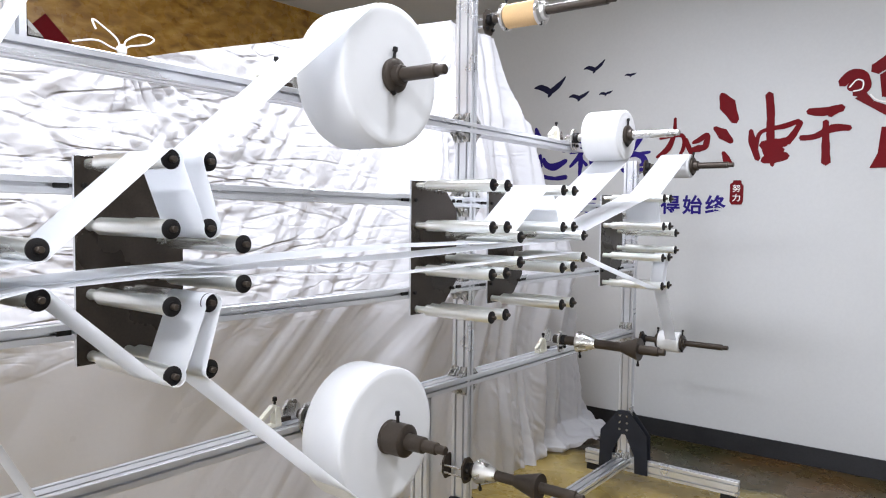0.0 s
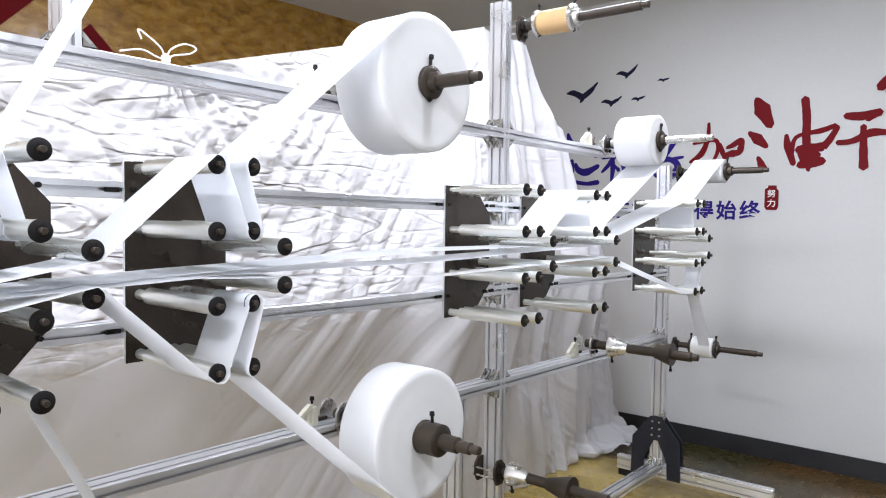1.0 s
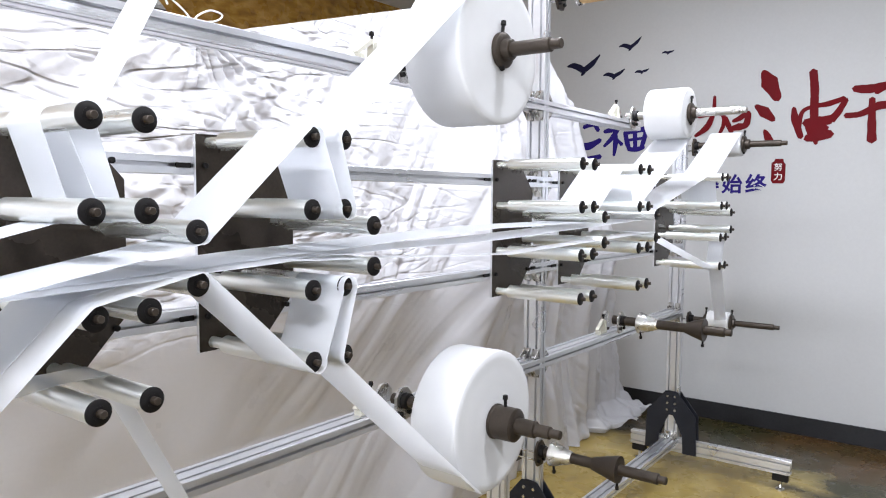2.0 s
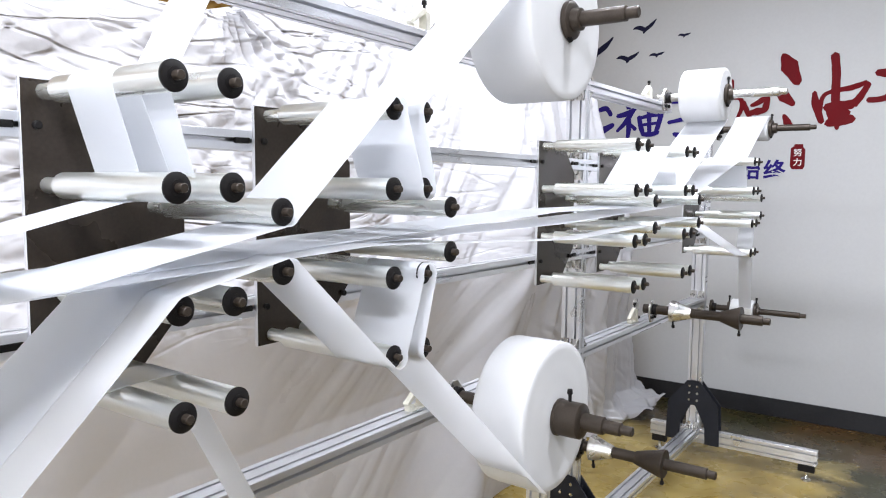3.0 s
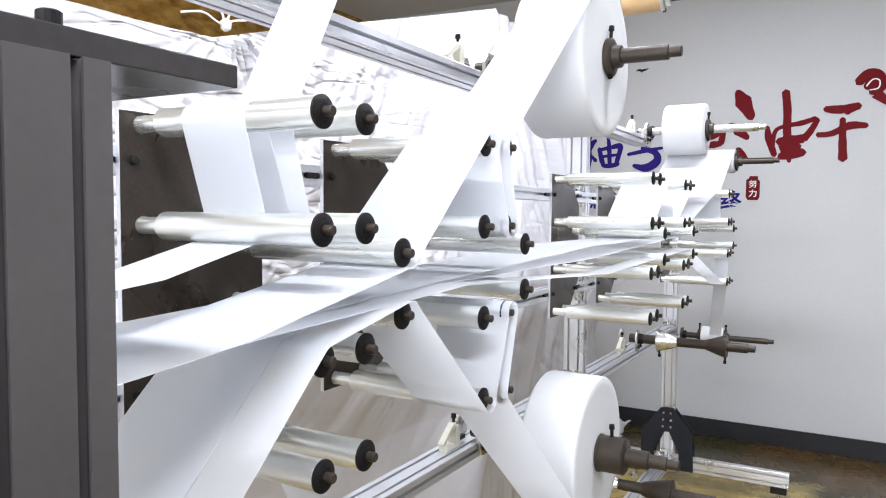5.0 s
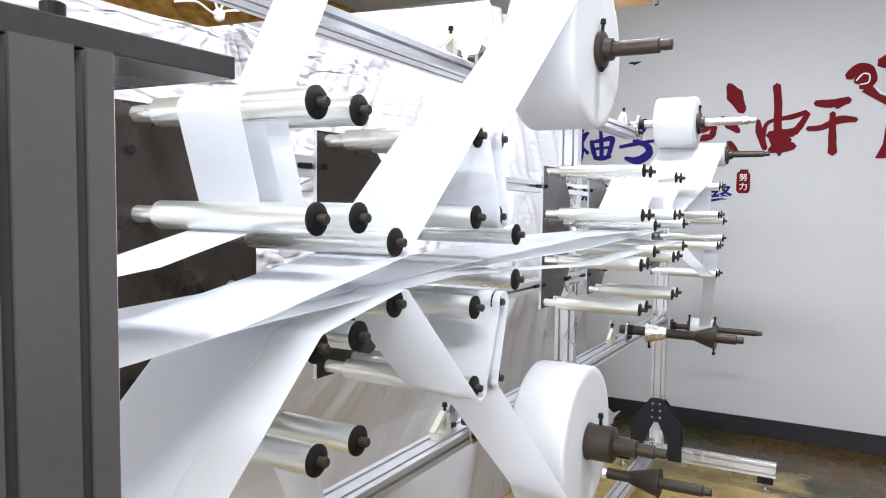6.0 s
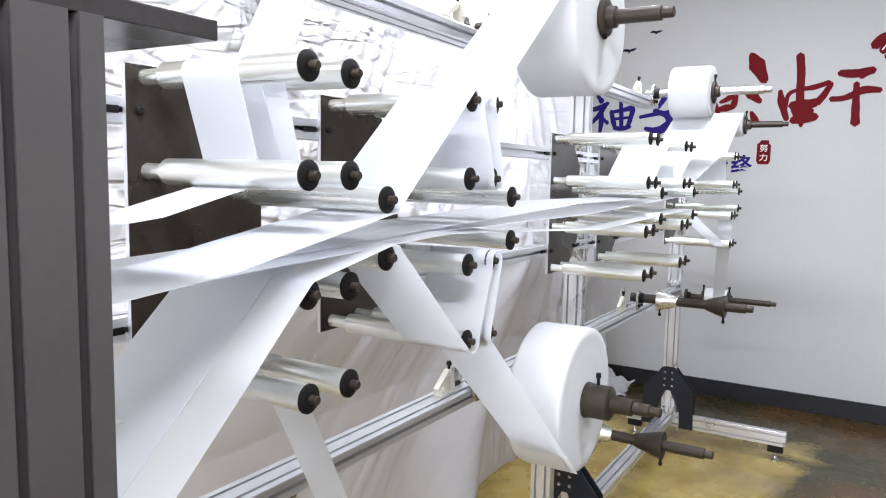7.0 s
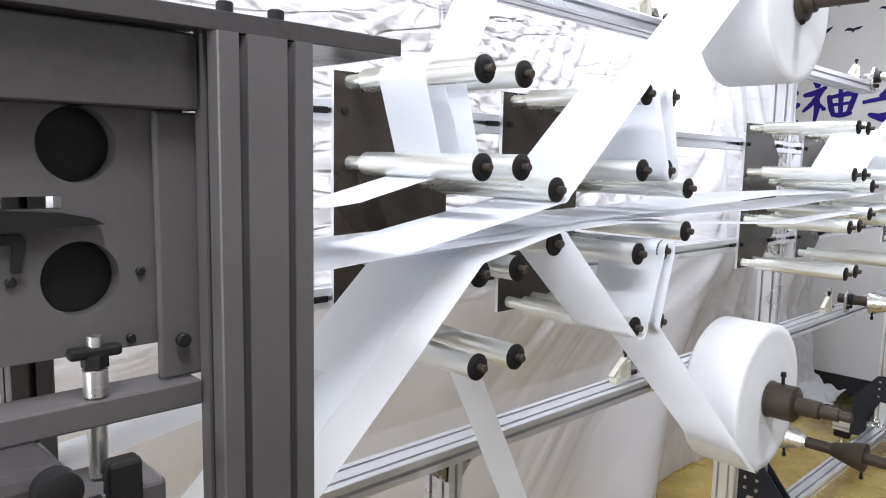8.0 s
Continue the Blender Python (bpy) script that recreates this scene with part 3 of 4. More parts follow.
spindle(*S5, [(-1.50, 0.04, 0.012, "flange"), (-1.358, 0.044, 0.025, "flange")], "dark steel spindle low on the rack's end post", -1.1, 0.0165, on="post")
fabric_roll(*S5, -1.48, -1.36, 0.058, "almost used-up narrow white fabric roll", 0.036)
spindle(*S6, [(-1.50, 0.05, 0.085, "cone_out"), (-1.285, 0.05, 0.085, "cone_in")], "empty dark steel spindle with two centring cones", -1.085, 0.021)
spindle(*ST, [(-1.515, 0.052, 0.02, "flange"), (-1.36, 0.052, 0.03, "flange")], "steel spindle with bare tan core high on the post", -1.055, 0.0175, on="post", collar_mat=M_BRIGHT)
solo("cardboard_core", turned([(-1.498, 0.022), (-1.498, 0.046), (-1.362, 0.046), (-1.362, 0.022)], (0, ST[0], ST[1]), "X", 40), M_CARD, "empty tan cardboard core on a spindle", "core tube", smooth=40)
spindle(*SF, [(-1.535, 0.048, 0.08, "cone_out"), (-1.365, 0.05, 0.105, "cone_in")], "empty dark steel spindle low on the rack post", -1.085, 0.02, on="post")


# ---- webs of fabric ----
def arc(c, r, a0, a1, n=8):
    return [(c[0] + r * math.cos(radians(a0 + (a1 - a0) * i / n)), c[1] + r * math.sin(radians(a0 + (a1 - a0) * i / n))) for i in range(n + 1)]


def web(path, x0, x1, label, sag=0.0, shift=0.0):
    """A ribbon of thin fabric along (y, z) points; shift moves its start sideways, fading along the first leg."""
    pts, lead = [], 0
    for p, q in zip(path, path[1:]):
        n = max(1, int(math.hypot(q[0] - p[0], q[1] - p[1]) / 0.03))
        for i in range(n):
            t = i / n
            pts.append((p[0] + (q[0] - p[0]) * t, p[1] + (q[1] - p[1]) * t - sag * 4 * t * (1 - t)))
        lead = lead or n
    pts.append(path[-1])
    bm = bmesh.new()
    cols = 9
    grid = []
    for i, (y, z) in enumerate(pts):
        a, b = pts[max(0, i - 1)], pts[min(len(pts) - 1, i + 1)]
        d = math.hypot(b[0] - a[0], b[1] - a[1]) or 1
        ny, nz = -(b[1] - a[1]) / d, (b[0] - a[0]) / d
        s = shift * max(0.0, 1 - i / lead)
        row = []
        for k in range(cols):
            u = k / (cols - 1)
            x = x0 + (x1 - x0) * u + s
            w = 0.0012 * noise.noise((x * 14, y * 5, z * 5)) + 0.0006
            row.append((x, y + ny * w, z + nz * w, ny, nz))
        grid.append(row)
    th = 0.0007
    top = [[bm.verts.new((x, y, z)) for x, y, z, a, b in r] for r in grid]
    low = [[bm.verts.new((x, y - a * th, z - b * th)) for x, y, z, a, b in r] for r in grid]
    for i in range(len(grid) - 1):
        for k in range(cols - 1):
            bm.faces.new((top[i][k], top[i][k + 1], top[i + 1][k + 1], top[i + 1][k]))
            bm.faces.new((low[i][k], low[i + 1][k], low[i + 1][k + 1], low[i][k + 1]))
        for k in (0, cols - 1):
            bm.faces.new((top[i][k], top[i + 1][k], low[i + 1][k], low[i][k]))
    bmesh.ops.recalc_face_normals(bm, faces=bm.faces)
    return solo("fabric_web", bm, M_FABRIC, label, "fabric web", group="webs of white fabric", smooth=60)


def at(i, a, z):
    return (STATIONS[i] + a, z + sink(STATIONS[i]))


def touch(c, r, d):
    return (c[0] + r * math.cos(radians(d)), c[1] + r * math.sin(radians(d)))


R = 0.0205
A, B, C, E_, D = range(5)


def upper_loop(i, start, lead, x0, x1, tail, label):
    """From a roll down past the second column, round it, up and over the first roller, then along tail."""
    path = [start, *arc(at(i, Y2, Z1), R, lead, 202, 5), *arc(at(i, Y2, Z2), R, 22, -202, 12), *arc(at(i, Y1, Z1), R, -18, 90, 7)]
    return web(path + tail, x0, x1, label)


def lower_loop(i, start, lead, x0, x1, tail, label, shift=0.0):
    path = [start, *arc(at(i, Y2, Z4), R, lead, 158, 5), *arc(at(i, Y2, Z3), R, -22, 202, 12), *arc(at(i, Y1, Z4), R, 18, -90, 7)]
    return web(path + tail, x0, x1, label, 0.0, shift)


AW0, AW1 = -1.487, -1.378
upper_loop(B, touch(U, 0.191, 114), 114, -1.412, -1.258, [*arc(at(B, Y1, Z1), R, 95, 142, 4), *arc(at(A, Y3, Z5), R, -30, -98, 6), (0.22, 1.447), (0.09, 1.436), (-0.5, 1.40)],
           "white fabric web from the upper roll, looped over guide rollers")
lower_loop(B, touch(L, 0.191, 246), 246, -1.398, -1.256, [*arc(at(B, Y1, Z4), R, -95, -142, 4), *arc(at(A, Y3, Z6), R, 30, 100, 6), *arc(at(A, Y1, Z3), R, 98, 132, 5), (-0.25, 0.86)],
           "white fabric web from the lower roll, dropping towards the machine")
RA, RB = (0.93, 2.30), (1.10, 0.37)
upper_loop(A, touch(RA, 0.151, 152), 152, AW0, AW1, [*arc(at(A, Y1, Z1), R, 95, 200, 6), *arc(at(A, Y1, Z2), R, 20, -100, 8), (0.22, 1.504), (0.09, 1.491), (-0.5, 1.45)],
           "narrow white web threaded round the first station's upper rollers")
web([touch(RB, 0.151, 206.6), *arc(at(A, Y2, Z4), R, 26, 95, 6), *arc(at(A, Y1, Z4), R, 90, 100, 2), (0.1, 1.25), (-0.4, 1.18)], AW0, -1.40, "narrow white web rising over the first station's lowest rollers")
part("post", profile_bar((FXC + 0.001, RB[0], 0.17), (FXC + 0.001, RB[0], 0.46), 0.077, 0.04), M_ALU, rack)
part("arm", cube((FX1 - 0.06, POST_B + 0.021, RA[1] - 0.03), (FX1, RA[0] + 0.04, RA[1] + 0.02), 0.002), M_BRIGHT, rack)
spindle(*RA, [(-1.37, 0.036, 0.03, "flange")], "dark steel unwind spindle above the first station", -1.1, 0.015, on="post")
fabric_roll(*RA, AW0, AW1, 0.15, "narrow white fabric roll above the first station")
spindle(*RB, [(-1.37, 0.036, 0.03, "flange")], "dark steel unwind spindle below the first station", -1.1, 0.015, on="post")
fabric_roll(*RB, AW0, -1.40, 0.15, "narrow white fabric roll below the first station")
# far rolls; their webs run flat along the middle of the rack
web([touch(S3, 0.115, -62), *arc(at(E_, Y2, Z2), R, -62, -202, 8), *arc(at(E_, Y1, Z1), R, -18, 142, 9), *arc(at(C, Y3, Z5), R, -30, -92, 5), (1.55, 1.487), (0.75, 1.462), (0.55, 1.4535), (0.09, 1.437)],
    -1.50, -1.327, "white web from the half-used roll along the middle")
upper_loop(D, touch(S4, 0.067, 112), 112, -1.49, -1.327, [*arc(at(D, Y1, Z1), R, 95, 142, 4), *arc(at(E_, Y3, Z5), R, -30, -92, 5), (1.55, 1.454), (0.75, 1.4565), (0.62, 1.4535), *arc(at(A, Y3, Z6), R + 0.002, 80, 100, 3), *arc(at(A, Y1, Z3), R + 0.002, 98, 132, 5), (-0.25, 0.863)],
           "white web from the end post's upper roll, dropping towards the machine")
lower_loop(D, touch(S5, 0.059, 160), 200, -1.345, -1.282, [*arc(at(D, Y1, Z4), R, -95, -142, 4), *arc(at(E_, Y3, Z6), R, 30, 92, 5), (1.55, 1.416), (0.75, 1.457), (0.55, 1.4505), (0.09, 1.434)],
           "narrow white web from the end post's lower roll", -0.085)

# ---- the hanging sheet ----
def sheet_top(y):
    return 2.10 + max(0.0, min(y, 3.3) - 1.2) * 0.27


TIE = (1.365, 2.15)
ENDS = ((2.67, 3.84), (2.2, 3.94), (1.87, 4.14), (1.1, 4.38), (0.47, 4.66), (0.0, 4.84))


def sheet_end(z):
    """How far the sheet reaches towards the lettered wall at a height."""
    for (za, ya), (zb, yb) in zip(ENDS, ENDS[1:]):
        if z >= zb:
            return ya + (yb - ya) * min(1, max(0, (za - z) / (za - zb)))
    return ENDS[-1][1]


def clamp01(v):
    return max(0.0, min(1.0, v))


def crease(u, v, fu, fv, seed):
    """A sharp fold line wherever the noise changes sign, with flat facets between."""
    return abs(noise.noise((u * fu, v * fv, seed)))


def ridge(y, z, fy, fz, seed, sharp=4):
    """Narrow standing folds."""
    return (1 - abs(noise.noise((y * fy, z * fz, seed)))) ** sharp


def sheet_x(y, z):
    top = sheet_top(y)
    f = max(0.0, (top - z) / max(0.3, top - 1.2))
    x = -2.5 + 0.33 * f ** 1.2 if z > 1.2 else -2.17 - 0.10 * min(1, (1.2 - z) / 0.5)
    n = noise.noise
    up = clamp01((z - 1.08) / 0.25)
    hem = clamp01((top - z) / 0.22)
    calm = (0.25 + 0.75 * clamp01((2.3 - y) / 0.9)) * (0.25 + 0.75 * hem)
    yw, zw = y + 0.09 * n((y * 2.4, z * 2.4, 31.0)), z + 0.07 * n((y * 2.8, z * 2.8, 32.0))
    # crumples: long creases that fall away from the tie, cut across by shorter ones
    a, b = yw + 0.35 * zw, zw - 0.35 * yw
    c, d = yw - 0.6 * zw, zw + 0.6 * yw
    patchy = 0.35 + 0.65 * clamp01(0.5 + 1.6 * n((y * 1.7, z * 2.1, 41.0)))
    x += up * calm * (0.065 * crease(a, b, 1.6, 4.6, 3.0) + patchy * (0.055 * crease(c, d, 3.0, 8.5, 7.0)
                      + 0.036 * crease(a, b, 6.0, 15, 8.0) + 0.016 * crease(d, c, 11, 24, 12.0) + 0.006 * crease(a, b, 26, 44, 13.0)) - 0.04)
    x += 0.05 * n((y * 0.9, z * 0.8, 1.0)) + (1 - up) * (0.012 * n((y * 2.5 + z * 2, z * 2 - y, 5.0)) + 0.010 * crease(y - z, z + y, 3, 1.2, 6.0))
    # pleats that run up towards the hem's far corner
    p = y - 0.85 * z + 0.03 * n((y * 3, z * 3, 44.0))
    pleat = clamp01((y - 1.2) / 0.6) * clamp01((3.6 - y) / 0.5)
    pleat *= 0.25 + 0.75 * clamp01((z - 0.8) / 0.6)
    x += pleat * (0.045 * crease(p, y + z, 4.5, 0.4, 9.0) + 0.022 * crease(p, y + z, 11, 0.8, 10.0) + 0.008 * crease(p, y + z, 25, 2.0, 15.0))
    q = y - (2.32 + 0.3 * z)
    x += 0.19 * math.exp(-(q / 0.17) ** 2) * clamp01((2.4 - z) / 0.8)
    # hanging folds at the end towards the lettered wall
    fold = clamp01((y - 2.9) / 0.5)
    sway = 0.12 * n((y * 1.2, z * 0.9, 21.0)) + 0.05 * z * n((y * 0.8, 0.0, 22.0))
    x += fold * (0.17 * n(((y + sway) * 5.2, z * 0.4, 2.0)) + 0.07 * n(((y + sway) * 12, z * 0.7, 4.0)) + 0.06 * crease(y + sway, z, 13, 1.0, 14.0)
                 + 0.012 * crease(y + z, z, 14, 9, 16.0)) * (0.45 + 0.55 * min(1, (2.7 - z) / 2))
    dy, dz = y - TIE[0], z - TIE[1]
    rr = math.hypot(dy, dz)
    if rr < 0.8:
        w = math.atan2(dz, dy)
        x += (0.13 * crease(w, rr, 4.2, 0.5, 50.0) * math.exp(-rr / 0.3) + 0.05 * math.exp(-rr / 0.1)) * clamp01(rr / 0.06)
    return x


bm = bmesh.new()
NU, NV = 860, 330
rows = []
for i in range(NU + 1):
    u = i / NU
    row = []
    for k in range(NV + 1):
        z = 0.006 + (sheet_top(-1.9 + u * 5.7) - 0.006) * (1 - k / NV)
        y = -1.9 + u * (sheet_end(z) + 1.9)
        x = sheet_x(y, z)
        spill = clamp01((y - 3.95) / 0.5)
        if spill and z < 0.16:
            w = (0.16 - z) / 0.16
            x += spill * w * (0.15 + 0.16 * noise.noise((y * 4, w * 2, 0)))
            z = z + spill * w * (0.03 + 0.05 * noise.noise((y * 6, w * 5, 3.0)) + 0.05 * crease(y, w, 9, 4, 17.0))
            z = max(0.004, z)
        row.append(bm.verts.new((x, y, z)))
    rows.append(row)
for p, q in zip(rows, rows[1:]):
    for k in range(NV):
        bm.faces.new((p[k], p[k + 1], q[k + 1], q[k]))
bmesh.ops.recalc_face_normals(bm, faces=bm.faces)
solo("hanging_sheet", bm, M_SHEET, "crumpled white sheet hung behind the rack, trailing on the floor", "sheet", smooth=80)
rope = thing("tie_cord", "white cord knotted round the sheet's top hem", "cord", (-2.48, 1.365, 2.15))
k = Vector((-2.46, 1.365, 2.15))
part("cord", cord([k + Vector(p) * 0.62 for p in ((0, -0.28, 0.0), (0, -0.15, 0.03), (0, -0.06, 0.005), (0, 0, 0), (0, 0.03, 0.06), (0, 0.12, 0.11), (0, 0.2, 0.10), (0, 0.16, 0.06), (0, 0.05, 0.03), (0, 0, 0), (0, -0.03, 0.06), (0, -0.12, 0.12), (0, -0.17, 0.14), (0, -0.15, 0.09))], 0.0034), M_ROPE, rope, smooth=60)
part("knot", turned([(-0.02, 0.005), (-0.012, 0.016), (0.01, 0.018), (0.02, 0.006)], k, "Z", 14), M_ROPE, rope, smooth=60)

# ---- lettering on the wall ----
WY = WALL_Y - 0.0015


def glyph(ch, x0, x1, z0, z1, mat, parent, bold=0.0, lean=0.0):
    """One character as a thin raised piece, fitted into x0..x1, z0..z1 on the wall."""
    cu = bpy.data.curves.new("glyph", "FONT")
    cu.body, cu.size, cu.resolution_u, cu.offset = ch, 1.0, 3, bold
    ob = bpy.data.objects.new("glyph", cu)
    scene.collection.objects.link(ob)
    bpy.context.view_layer.update()
    me = bpy.data.meshes.new_from_object(ob.evaluated_get(bpy.context.evaluated_depsgraph_get()))
    bpy.data.objects.remove(ob)
    bm = bmesh.new()
    bm.from_mesh(me)
    xs, ys = [v.co.x for v in bm.verts], [v.co.y for v in bm.verts]
    ax, bx, ay, by = min(xs), max(xs), min(ys), max(ys)
    for v in bm.verts:
        s, t = (v.co.x - ax) / (bx - ax), (v.co.y - ay) / (by - ay)
        v.co = (x0 + (x1 - x0) * s + lean * (t - 0.5), WY, z0 + (z1 - z0) * t)
    return part("character", bm, mat, parent)




def ink(points, widths, mat, parent, name="stroke"):
    """A brush stroke on the wall through (x, z) points, its width swelling and thinning along the way."""
    pts = [Vector((p[0], p[1], 0)) for p in points]
    fine, wide = [], []
    for i in range(len(pts) - 1):
        p0, p1, p2, p3 = pts[max(0, i - 1)], pts[i], pts[i + 1], pts[min(len(pts) - 1, i + 2)]
        for k in range(7):
            t = k / 7
            fine.append(0.5 * (2 * p1 + (p2 - p0) * t + (2 * p0 - 5 * p1 + 4 * p2 - p3) * t * t + (3 * p1 - p0 - 3 * p2 + p3) * t ** 3))
            wide.append(widths[i] + (widths[i + 1] - widths[i]) * t)
    fine.append(pts[-1])
    wide.append(widths[-1])
    up, low = [], []
    for i, p in enumerate(fine):
        d = (fine[min(i + 1, len(fine) - 1)] - fine[max(i - 1, 0)]).normalized()
        n = Vector((-d.y, d.x, 0))
        w = wide[i] / 2 * (1 + 0.12 * noise.noise((p.x * 30, p.y * 30, 4)))
        up.append(p + n * w)
        low.append(p - n * w)
    d0, d1 = (fine[0] - fine[1]).normalized(), (fine[-1] - fine[-2]).normalized()
    LAYER[0] += 1
    y1 = WALL_Y - 0.0008 - 0.0002 * (LAYER[0] % 24)
    bm = bmesh.new()
    rows = [[bm.verts.new((p.x, y1 - 0.00003 * i, p.y)) for p in (a, b)] for i, (a, b) in enumerate(zip(up, low))]
    for p, q in zip(rows, rows[1:]):
        bm.faces.new((p[0], p[1], q[1], q[0]))
    for row, tip, y in ((rows[0], fine[0] + d0 * wide[0] * 0.35, y1), (rows[-1], fine[-1] + d1 * wide[-1] * 0.35, rows[-1][0].co.y)):
        bm.faces.new((row[0], row[1], bm.verts.new((tip.x, y, tip.y))))
    for f in bm.faces:
        f.normal_update()
        if f.normal.y > 0:
            f.normal_flip()
    return part(name, bm, mat, parent)


LAYER = [0]


def patch(outline, mat, parent, name="stroke", depth=0.0008):
    """A flat piece of coloured vinyl on the wall."""
    LAYER[0] += 1
    y1 = WALL_Y - 0.0006 - 0.0002 * (LAYER[0] % 24)
    bm = bmesh.new()
    rows = [[bm.verts.new((x, y, z)) for x, z in outline] for y in (y1, y1 - depth)]
    n = len(outline)
    for i in range(n):
        bm.faces.new((rows[0][i], rows[0][(i + 1) % n], rows[1][(i + 1) % n], rows[1][i]))
    bm.faces.new(rows[1])
    bmesh.ops.triangulate(bm, faces=[f for f in bm.faces if len(f.verts) > 4])
    bmesh.ops.recalc_face_normals(bm, faces=bm.faces)
    return part(name, bm, mat, parent)


line2 = thing("wall_lettering", "small bold blue slogan line stuck on the white wall", "lettering", (-1.6, WY, 1.64), group="wall lettering")
for i, ch in enumerate("不忘初心方得始终"):
    x = -2.632 + 0.1552 * i
    glyph(ch, x, x + 0.138, 1.581, 1.714, M_BLUE, line2, 0.028)
blue = thing("wall_lettering", "large blue brush characters on the white wall", "lettering", (-2.4, WY, 2.0), group="wall lettering")
for pts, w in (
        (((-2.87, 2.24), (-2.85, 2.17), (-2.81, 2.11)), (0.02, 0.06, 0.03)), (((-2.83, 2.03), (-2.82, 1.94)), (0.03, 0.03)),
        (((-2.80, 2.0), (-2.77, 1.95), (-2.70, 1.935), (-2.6, 1.98)), (0.03, 0.05, 0.06, 0.03)), (((-2.80, 1.86), (-2.70, 1.845), (-2.6, 1.855)), (0.035, 0.03, 0.04)),
        (((-2.74, 2.08), (-2.66, 2.10), (-2.62, 2.05)), (0.03, 0.04, 0.03)),
        (((-2.52, 2.15), (-2.48, 2.10)), (0.02, 0.045)), (((-2.57, 2.04), (-2.50, 2.055), (-2.43, 2.09)), (0.03, 0.04, 0.025)),
        (((-2.45, 2.08), (-2.50, 2.0), (-2.57, 1.93)), (0.035, 0.04, 0.02)), (((-2.485, 2.03), (-2.48, 1.95), (-2.49, 1.86)), (0.035, 0.04, 0.02)),
        (((-2.47, 1.98), (-2.43, 1.94)), (0.02, 0.03)),
        (((-2.405, 2.03), (-2.39, 1.96), (-2.37, 1.90)), (0.03, 0.04, 0.03)), (((-2.40, 2.02), (-2.32, 2.035), (-2.25, 2.04), (-2.26, 1.97), (-2.28, 1.91)), (0.025, 0.03, 0.045, 0.035, 0.03)),
        (((-2.34, 2.13), (-2.33, 2.02), (-2.325, 1.91)), (0.02, 0.035, 0.03)), (((-2.38, 1.905), (-2.32, 1.90), (-2.26, 1.915)), (0.03, 0.035, 0.03)), (((-2.38, 1.97), (-2.27, 1.98)), (0.022, 0.022)),
        (((-2.17, 2.12), (-2.10, 2.13), (-2.01, 2.15), (-2.05, 2.06), (-2.09, 2.02)), (0.02, 0.04, 0.05, 0.03, 0.02)),
        (((-2.09, 2.02), (-2.0, 1.99), (-1.98, 1.93), (-2.06, 1.88), (-2.15, 1.90)), (0.03, 0.045, 0.06, 0.06, 0.025)), (((-2.19, 1.98), (-2.08, 2.0), (-1.94, 2.02)), (0.025, 0.03, 0.02))):
    ink(pts, w, M_BLUE, blue)
red = thing("wall_lettering", "large dark red brush characters on the white wall", "lettering", (-1.3, WY, 2.1), group="wall lettering")
for pts, w in (
        (((-1.765, 2.245), (-1.77, 2.14), (-1.81, 2.04), (-1.89, 1.98)), (0.02, 0.032, 0.045, 0.02)), (((-1.87, 2.11), (-1.78, 2.125), (-1.71, 2.12), (-1.70, 2.05), (-1.735, 1.97)), (0.02, 0.025, 0.03, 0.028, 0.02)),
        (((-1.685, 2.10), (-1.67, 2.05), (-1.645, 1.995)), (0.02, 0.035, 0.03)), (((-1.64, 2.07), (-1.60, 2.085), (-1.545, 2.115), (-1.55, 2.05), (-1.57, 2.03)), (0.02, 0.035, 0.04, 0.045, 0.03)), (((-1.65, 2.02), (-1.60, 2.03), (-1.55, 2.035)), (0.03, 0.05, 0.03)),
        (((-1.495, 2.385), (-1.455, 2.31), (-1.40, 2.20)), (0.03, 0.105, 0.05)), (((-1.535, 2.165), (-1.48, 2.12), (-1.42, 2.065)), (0.025, 0.07, 0.03)), (((-1.475, 2.0), (-1.455, 1.96), (-1.44, 1.92)), (0.02, 0.05, 0.06)),
        (((-1.178, 2.36), (-1.165, 2.24), (-1.163, 2.1), (-1.15, 1.93)), (0.05, 0.052, 0.05, 0.06)), (((-1.283, 2.135), (-1.272, 2.06), (-1.235, 1.945)), (0.025, 0.05, 0.035)),
        (((-1.25, 1.99), (-1.235, 2.10), (-1.18, 2.135), (-1.08, 2.15), (-0.995, 2.178)), (0.03, 0.028, 0.026, 0.035, 0.03)), (((-1.0, 2.17), (-1.045, 2.09), (-1.08, 2.05)), (0.03, 0.045, 0.05)),
        (((-1.215, 2.035), (-1.14, 2.04), (-1.065, 2.05)), (0.05, 0.07, 0.05)), (((-1.19, 2.0), (-1.14, 1.99), (-1.09, 2.0)), (0.07, 0.08, 0.05)), (((-1.205, 1.935), (-1.14, 1.955), (-1.06, 1.96)), (0.04, 0.08, 0.05)), (((-1.15, 1.95), (-1.145, 1.90)), (0.05, 0.02)),
        (((-0.96, 2.232), (-0.87, 2.225), (-0.77, 2.242)), (0.04, 0.055, 0.045)), (((-0.84, 2.2), (-0.80, 2.235)), (0.03, 0.05)), (((-1.0, 2.07), (-0.92, 2.075), (-0.82, 2.12), (-0.725, 2.117)), (0.035, 0.035, 0.05, 0.03)), (((-0.86, 2.165), (-0.857, 2.04), (-0.852, 1.91)), (0.035, 0.045, 0.055))):
    dx = 0.0 if pts[0][0] < -1.6 else 0.038 if pts[0][0] < -1.4 else 0.02 if pts[0][0] < -1.02 and pts[0] != (-1.0, 2.17) else 0.036
    ink([(x + dx, z) for x, z in pts], w, M_RED, red)


